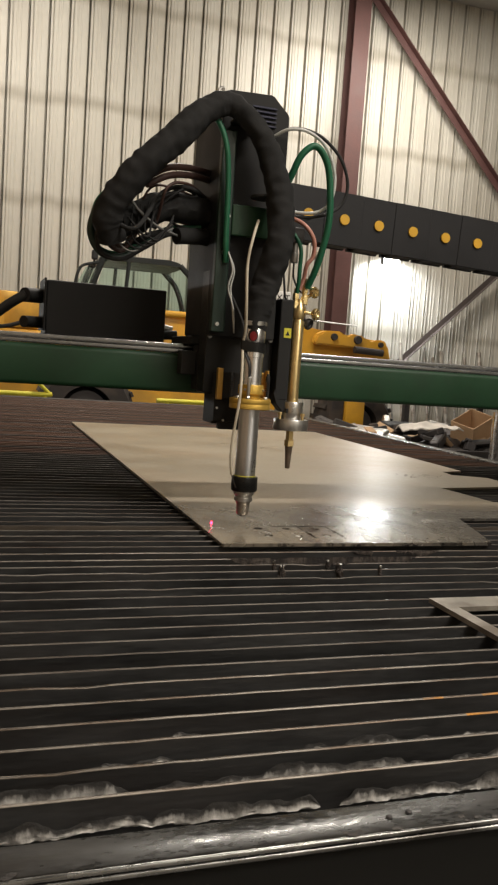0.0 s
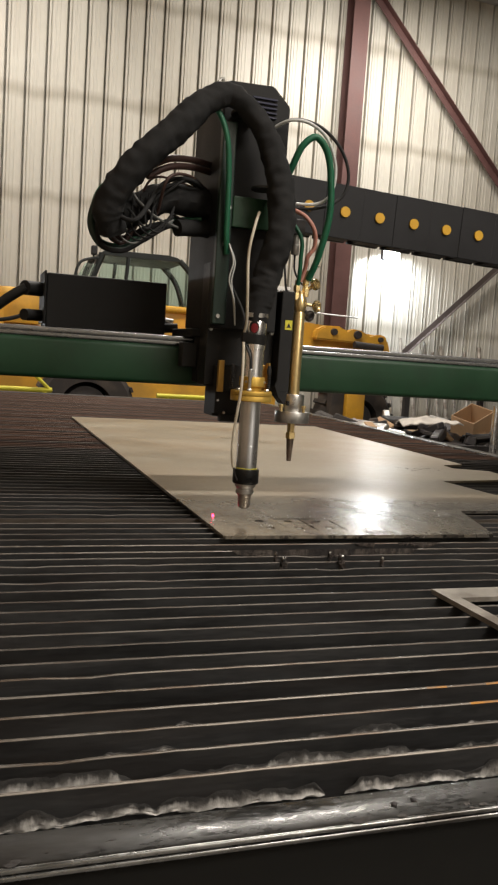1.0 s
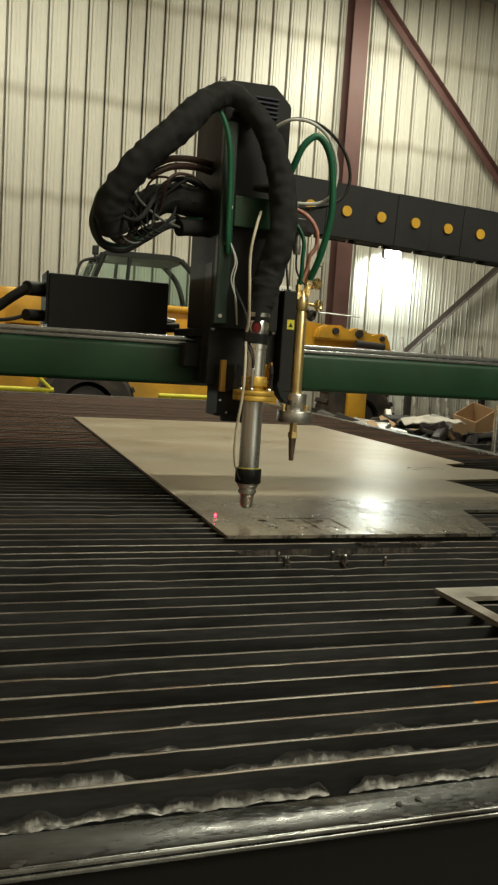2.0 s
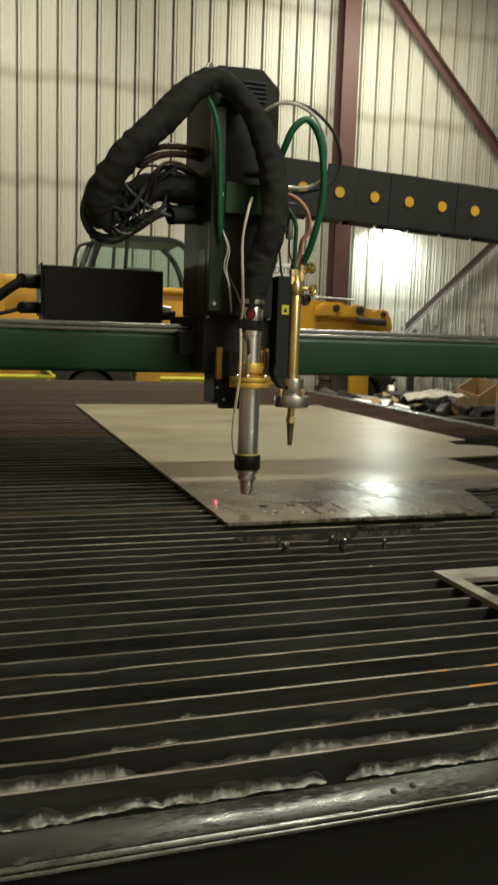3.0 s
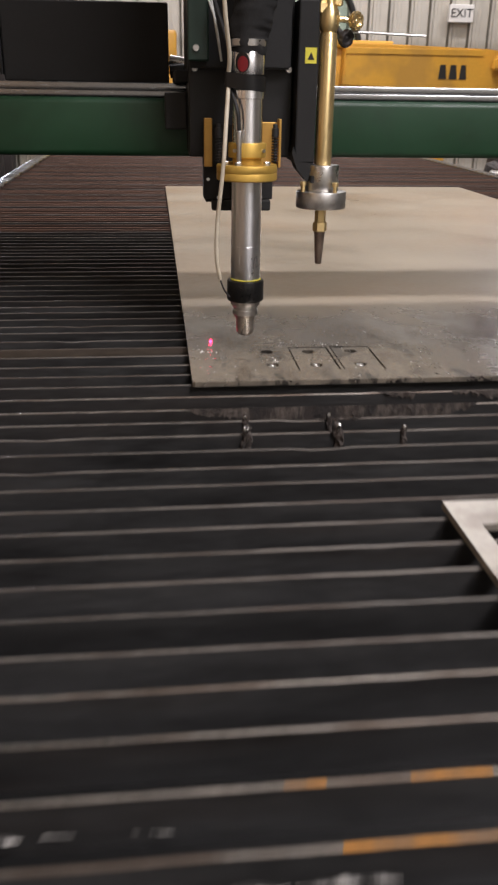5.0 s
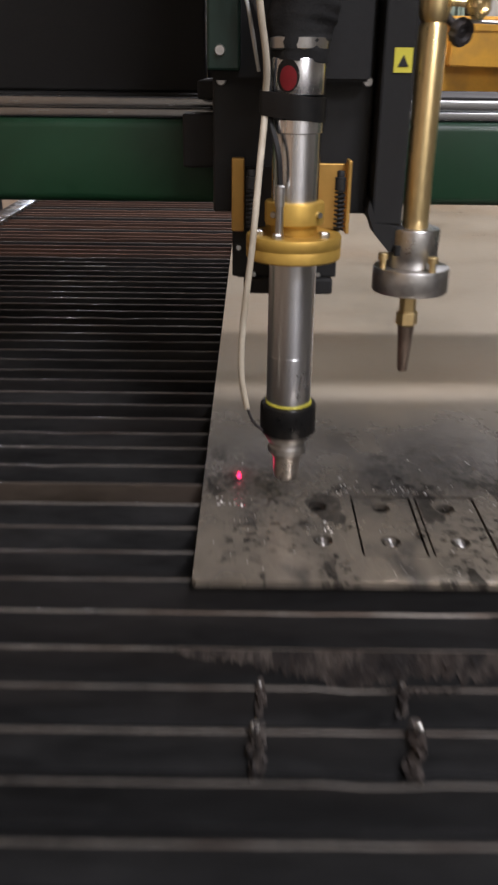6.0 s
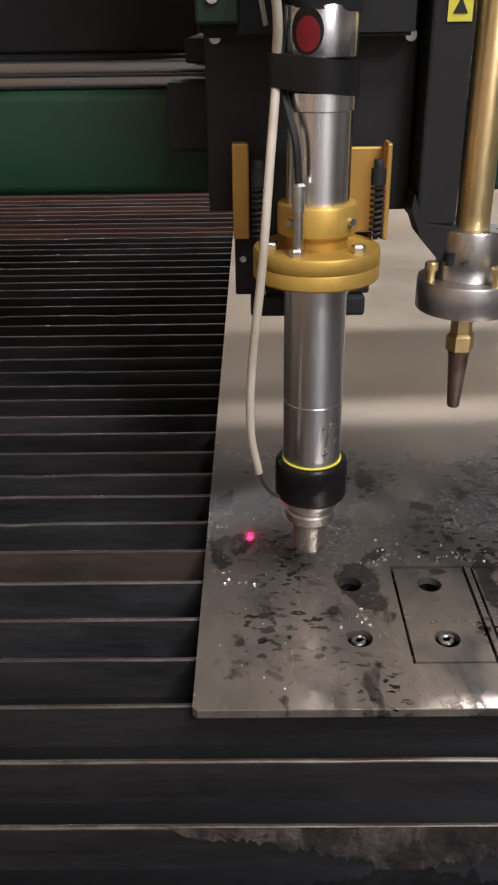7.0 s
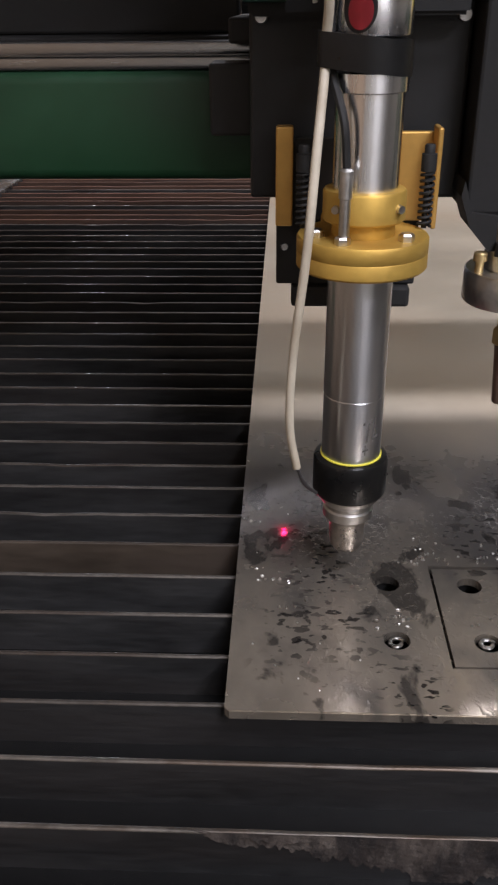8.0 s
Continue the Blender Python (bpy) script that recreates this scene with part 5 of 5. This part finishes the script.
b = slab([(1.95, 0.52), (3.1, 0.50), (4.6, 0.50), (4.7, 0.56), (4.65, 0.74), (4.5, 0.80), (3.5, 0.90), (1.97, 0.94)], 8.10, 8.34)
bmesh.ops.bevel(b, geom=b.edges[:], offset=0.015, segments=2, affect="EDGES")
part("lift_boom", b, M_YELLOW, ld, "long yellow boom side", True)
part("boom_edge", box(1.97, 3.45, 8.085, 8.10, 0.83, 0.89, 0.004), M_YELLOW, ld)
for k, (x, w) in enumerate(((2.98, 0.09), (3.095, 0.09), (3.21, 0.08))):
    part("logo_bar", slab([(x, 0.60), (x + w, 0.60), (x + w * 0.8, 0.74), (x + w * 0.15, 0.74)], 8.092, 8.098), M_INK, ld)
# rounded arm plate with pivot holes
arc = [(-1.17, 0.42), (-0.20, 0.42), (-0.22, 0.95)] + [(-0.70 + 0.44 * math.cos(a) , 0.86 + 0.28 * math.sin(a)) for a in (0.35 + 0.28 * i for i in range(9))] + [(-1.17, 0.88)]
b = slab(arc, 8.30, 8.42)
part("arm_plate", b, M_YELLOW, ld, "rounded yellow arm plate")
for x, z, r in ((-0.86, 0.88, 0.085), (-0.52, 0.86, 0.06)):
    b = bmesh.new()
    bmesh.ops.create_cone(b, cap_ends=True, segments=24, radius1=r, radius2=r * 0.85, depth=0.05, matrix=pose(x, 8.285, z, 90, 0, 0))
    part("pivot_pin", b, M_GOLDDK, ld)
for k in range(2):
    part("decal_bar", box(-0.66, -0.28, 8.292, 8.298, 0.58 + 0.1 * k, 0.62 + 0.1 * k), M_INK, ld)
part("rear_block", box(-0.30, 0.22, 8.44, 9.4, 0.625, 1.035, 0.03, 2), M_YELLOW, ld, "", True)
part("block_lid", box(-0.32, -0.06, 8.425, 9.4, 0.90, 1.045, 0.02, 2), M_GOLDDK, ld, "ochre stained cover", True)
part("counterweight", box(-0.30, 0.85, 8.45, 9.5, -0.2, 0.62, 0.05, 3), M_YELLOW, ld, "", True)
# cab: posts, roof, glass
CZ0, CZ1 = 0.93, 1.58
roof = slab([(0.86, 1.50), (0.90, 1.555), (1.00, 1.58), (1.72, 1.585), (1.84, 1.565), (1.92, 1.50), (1.84, 1.515), (0.96, 1.525)], 8.40, 9.45)
bmesh.ops.bevel(roof, geom=roof.edges[:], offset=0.012, segments=2, affect="EDGES")
part("cab_roof", roof, M_CABGREY, ld, "rounded grey cab roof", True)
for y in (8.42, 9.40):
    part("cab_post", sweep([(0.72, y, CZ0 - 0.02), (0.80, y, 1.24), (0.905, y + 0.01, 1.53)], 0.042, 8, 4), M_CABGREY, ld, "", True)
    part("cab_post", sweep([(2.175, y, CZ0 - 0.02), (2.12, y, 1.16), (2.03, y, 1.36), (1.86, y + 0.01, 1.535)], 0.036, 8, 4), M_CABGREY, ld, "", True)
    part("cab_post", sweep([(1.18, y, CZ0 - 0.02), (1.215, y, 1.42), (1.22, y + 0.01, 1.53)], 0.024, 8, 3), M_CABGREY, ld, "", True)
for poly in ([(0.77, 0.94), (1.16, 0.94), (1.20, 1.52), (0.94, 1.52)], [(1.21, 0.94), (2.14, 0.94), (2.08, 1.17), (2.0, 1.35), (1.84, 1.51), (1.24, 1.52)]):
    part("cab_glass", slab(poly, 8.43, 8.436), M_GLASS, ld, "greenish cab window").visible_shadow = False
part("seat", box(1.25, 1.65, 8.75, 9.1, 0.80, 1.22, 0.06, 3), M_RUBBER, ld)
part("wiper", rod((1.76, 8.40, 1.36), (1.92, 8.40, 1.0), 0.012, 6), M_RUBBER, ld)
part("side_guard", sweep([(0.56, 8.35, 0.94), (0.585, 8.36, 1.22), (0.62, 8.37, 1.36), (0.68, 8.38, 1.425), (0.86, 8.41, 1.475)], 0.018, 8, 6), M_CABGREY, ld, "", True)
part("side_glass", slab([(0.60, 0.95), (0.72, 0.95), (0.84, 1.40), (0.70, 1.40), (0.62, 1.24)], 8.385, 8.391), M_GLASS, ld, "greenish side window").visible_shadow = False
for x, z in ((0.80, 1.50), (2.02, 1.49)):
    part("work_lamp", box(x - 0.035, x + 0.035, 8.36, 8.44, z, z + 0.11, 0.015), M_RUBBER, ld)
    part("lamp_stem", rod((x, 8.42, z - 0.1), (x, 8.42, z), 0.012, 8), M_RUBBER, ld)
part("handrail", rod((0.95, 8.26, 0.93), (2.5, 8.26, 0.925), 0.040, 14), M_YELLOW, ld)


def wheel(x, y, r):
    prof = [(r * 0.55, -0.22), (r * 0.9, -0.23), (r, -0.16), (r, 0.16), (r * 0.9, 0.23), (r * 0.55, 0.22)]
    b = bmesh.new()
    rings = []
    for rr, yy in prof:
        rings.append([b.verts.new((x + rr * math.cos(a), y + yy, FLOOR + r + rr * math.sin(a))) for a in (2 * math.pi * i / 40 for i in range(40))])
    for lo, hi in zip(rings, rings[1:] + rings[:1]):
        for i in range(40):
            b.faces.new((lo[i], lo[(i + 1) % 40], hi[(i + 1) % 40], hi[i]))
    w = part("wheel", b, M_TYRE, ld, "large muddy tyre", True)
    for i in range(22):
        a = 2 * math.pi * i / 22
        lug = box(-0.03, 0.03, -0.2, 0.2, r - 0.01, r + 0.025, 0.005)
        bmesh.ops.transform(lug, matrix=pose(x, y, FLOOR + r, 0, math.degrees(a), 0), verts=lug.verts)
        part("tread_lug", lug, M_TYRE, w)
    b = bmesh.new()
    bmesh.ops.create_cone(b, cap_ends=True, segments=32, radius1=r * 0.55, radius2=r * 0.45, depth=0.3, matrix=pose(x, y, FLOOR + r, 90, 0, 0))
    part("rim", b, M_DARKSTEEL, w)


wheel(0.72, 8.05, 0.56)
wheel(4.45, 8.62, 0.52)
part("axle_block", box(3.88, 4.14, 7.60, 7.86, -0.30, 0.30, 0.03, 2), M_YELLOW, ld, "yellow axle casting", True)
part("axle_arm", box(3.70, 3.88, 7.66, 7.80, -0.34, 0.26, 0.02, 2), M_TYRE, ld, "muddy brown link arm", True)
hump = [(3.95, 0.70), (4.95, 0.66), (4.97, 0.80), (4.90, 0.88), (4.78, 0.86), (4.72, 0.78), (4.62, 0.92), (4.46, 0.95), (4.40, 0.84), (4.30, 0.98), (4.08, 0.97), (3.97, 0.88)]
b = slab([(x - 0.42, 0.68 + (z - 0.68) * 0.66) for x, z in hump], 7.92, 8.06)
bmesh.ops.bevel(b, geom=b.edges[:], offset=0.02, segments=2, affect="EDGES")
part("boom_knuckle", b, M_YELLOW, ld, "worn yellow casting", True)
for x, z, r in ((3.78, 0.80, 0.045), (4.11, 0.785, 0.055), (4.44, 0.745, 0.035)):
    b = bmesh.new()
    bmesh.ops.create_cone(b, cap_ends=True, segments=20, radius1=r, radius2=r * 0.9, depth=0.05, matrix=pose(x, 7.905, z, 90, 0, 0))
    part("knuckle_pin", b, M_DARKSTEEL, ld)
part("hydraulic_ram", rod((4.05, 7.86, 0.66), (4.45, 7.86, 0.64), 0.045, 14), M_DARKSTEEL, ld)

# lime guard rails at the table's far end
for x0, x1, bend in ((-0.90, 0.12, 1), (1.05, 2.08, 0)):
    gr = thing("guard_rail", ((x0 + x1) / 2, 5.62, FLOOR), "lime yellow tubular guard rail behind the table", "rail", "guard rails")
    pts = [(x0, 5.62, 0.012), (x1 - 0.12, 5.62, 0.012), (x1, 5.62, 0.016)]
    part("top_tube", sweep(pts, 0.021, 12, 6), M_LIME, gr, "", True)
    for x in (x0 + 0.1, x1 - 0.06):
        part("post", rod((x, 5.62, FLOOR), (x, 5.62, 0.0), 0.02, 12), M_LIME, gr)
    if bend:
        part("stay", rod((x1 - 0.02, 5.62, 0.02), (x1 - 0.14, 5.60, 0.13), 0.016, 10), M_LIME, gr)

# cable guide curving down beside the table
cg = thing("floor_cable_chain", (-1.25, 2.6, FLOOR), "grey segmented cable chain curving beside the table", "cable chain")
run = [(-1.26, 2.4, 0.30), (-1.26, 3.0, 0.235), (-1.26, 3.64, 0.105), (-1.26, 4.36, -0.055), (-1.26, 5.2, -0.185), (-1.26, 5.9, -0.25)]
pts = spline(run, 12)
part("trough", sweep([Vector(p) - Vector((0, 0, 0.045)) for p in run], 0.045, 10, 12), M_DARKSTEEL, cg, "dark trough under the chain", True)
for i, q in enumerate(pts[:-1]):
    d = pts[i + 1] - q
    lk = box(-0.045, 0.045, -d.length * 0.24, d.length * 0.24, -0.008, 0.026, 0.004, 1)
    bmesh.ops.transform(lk, matrix=Matrix.Translation(q) @ Matrix.Rotation(math.atan2(d.z, d.y), 4, "X"), verts=lk.verts)
    part("link", lk, M_CLEAR, cg)
for y, z in ((2.45, 0.20), (3.64, 0.03), (5.2, -0.26)):
    part("stand", box(-1.29, -1.23, y - 0.03, y + 0.03, FLOOR, z), M_DARKSTEEL, cg)

# scrap heap beyond the table's far corner
skip = thing("scrap_bin", (4.1, 6.3, FLOOR), "low dark steel bin heaped with workshop scrap", "bin")
for nm, q in (("bin_wall", (2.75, 5.6, 5.55, 5.60)), ("bin_wall", (2.75, 5.6, 7.15, 7.20)), ("bin_wall", (2.70, 2.75, 5.55, 7.20)), ("bin_wall", (5.6, 5.65, 5.55, 7.20))):
    part(nm, box(q[0], q[1], q[2], q[3], FLOOR, -0.34, 0.005), M_DARKSTEEL, skip)
part("bin_base", box(2.75, 5.6, 5.6, 7.15, FLOOR + 0.02, -0.50), M_DARKSTEEL, skip)
rs = random.Random(21)
SCRAPMAT = [M_DARKSTEEL, M_DARKSTEEL, M_RUBBER, M_STEEL, M_CARD, M_TYRE, M_CRUST]
for i in range(60):
    x, y = rs.uniform(2.95, 5.4), rs.uniform(5.75, 7.0)
    sx, sy, sz = rs.uniform(0.05, 0.30), rs.uniform(0.03, 0.12), rs.uniform(0.01, 0.08)
    h = -0.42 + 0.22 * (1 - ((x - 4.2) / 1.5) ** 2) * rs.uniform(0.4, 1.1)
    bb = box(-sx, sx, -sy, sy, -sz, sz, min(sz, sy) * 0.3, 1)
    bmesh.ops.transform(bb, matrix=pose(x, y, h, rs.uniform(-25, 25), rs.uniform(-25, 25), rs.uniform(0, 360)), verts=bb.verts)
    part("scrap_piece", bb, rs.choice(SCRAPMAT), skip)
part("scrap_fill", lump((4.2, 6.4, -0.50), (1.35, 0.75, 0.20), 7, 0.5, 4), M_DARKSTEEL, skip, "", True)["kind"] = "stuff"
cb = thing("cardboard_box", (4.85, 6.3, -0.25), "small open cardboard box tipped on the scrap", "box")
for q in ((-0.19, 0.19, -0.15, -0.142, 0, 0.24), (-0.19, 0.19, 0.142, 0.15, 0, 0.24), (-0.19, -0.182, -0.142, 0.142, 0, 0.24), (0.182, 0.19, -0.142, 0.142, 0, 0.24), (-0.182, 0.182, -0.142, 0.142, 0, 0.008)):
    bb = box(*q)
    bmesh.ops.transform(bb, matrix=pose(4.85, 6.3, -0.26, 14, -22, 20), verts=bb.verts)
    part("side", bb, M_CARD, cb)
cl = thing("cloth_bundle", (4.25, 6.2, -0.30), "crumpled white cloth lying on the scrap", "cloth")
b = bmesh.new()
bmesh.ops.create_grid(b, x_segments=36, y_segments=20, size=1)
for v in b.verts:
    x, y = v.co.x * 0.34, v.co.y * 0.16
    v.co = Vector((4.2 + x, 6.15 + y, -0.20 + 0.10 * math.exp(-(x * x * 8 + y * y * 30)) + 0.05 * noise.noise(Vector((x * 9, y * 9, 1))) + 0.05 * x))
g = bmesh.ops.extrude_face_region(b, geom=b.faces[:])
bmesh.ops.translate(b, vec=(0, 0, -0.012), verts=[q for q in g["geom"] if isinstance(q, bmesh.types.BMVert)])
part("cloth", b, M_CLOTH, cl, "", True)
for k, (x, y, r, h) in enumerate(((4.05, 4.62, 0.10, 0.72), (4.30, 4.80, 0.085, 0.80))):
    tb = thing("steel_tube", (x, y, FLOOR), "tall shiny steel tube standing by the table", "tube", "standing tubes")
    part("pipe", lathe(x, y, [(r, FLOOR), (r, h - 0.6), (r - 0.008, h - 0.6), (r - 0.008, FLOOR + 0.05)], 28), M_ALU, tb, "", True)
# bar stock and hoses leaning on the wall
for k in range(9):
    x = 6.15 + 0.21 * k + 0.05 * math.sin(k * 5)
    st = thing("bar_stock", (x, 10.6, FLOOR), "dark steel bar leaning against the wall", "bar", "leaning bars")
    h = 0.50 + 0.40 * abs(math.sin(k * 1.7))
    part("bar", rod((x, 10.45, FLOOR), (x + 0.05 * math.sin(k), 10.9, h), 0.022 + 0.008 * (k % 3), 8), M_OFFCUT if k % 3 else M_STEEL, st)
bench = thing("workbench", (7.0, 9.4, FLOOR), "long cluttered dark steel bench by the wall", "bench")
part("bench_top", box(5.4, 9.2, 8.9, 9.9, 0.36, 0.42, 0.01), M_DARKSTEEL, bench)
for x in (5.5, 7.3, 9.1):
    for y in (9.0, 9.8):
        part("bench_leg", box(x - 0.04, x + 0.04, y - 0.04, y + 0.04, FLOOR, 0.359), M_DARKSTEEL, bench)
rack = thing("pipe_rack", (-1.45, 8.9, 0.3), "dark pipe and hose rack by the corner", "rack")
part("rack_post", box(-1.05, -0.86, 9.2, 9.35, FLOOR, 1.65, 0.02), M_CABGREY, rack)
part("rack_bar", rod((-1.9, 9.25, 1.10), (-1.0, 9.25, 1.13), 0.03, 10), M_DARKSTEEL, rack)
part("rack_leg", box(-1.90, -1.82, 9.2, 9.3, FLOOR, 1.12, 0.01), M_DARKSTEEL, rack)
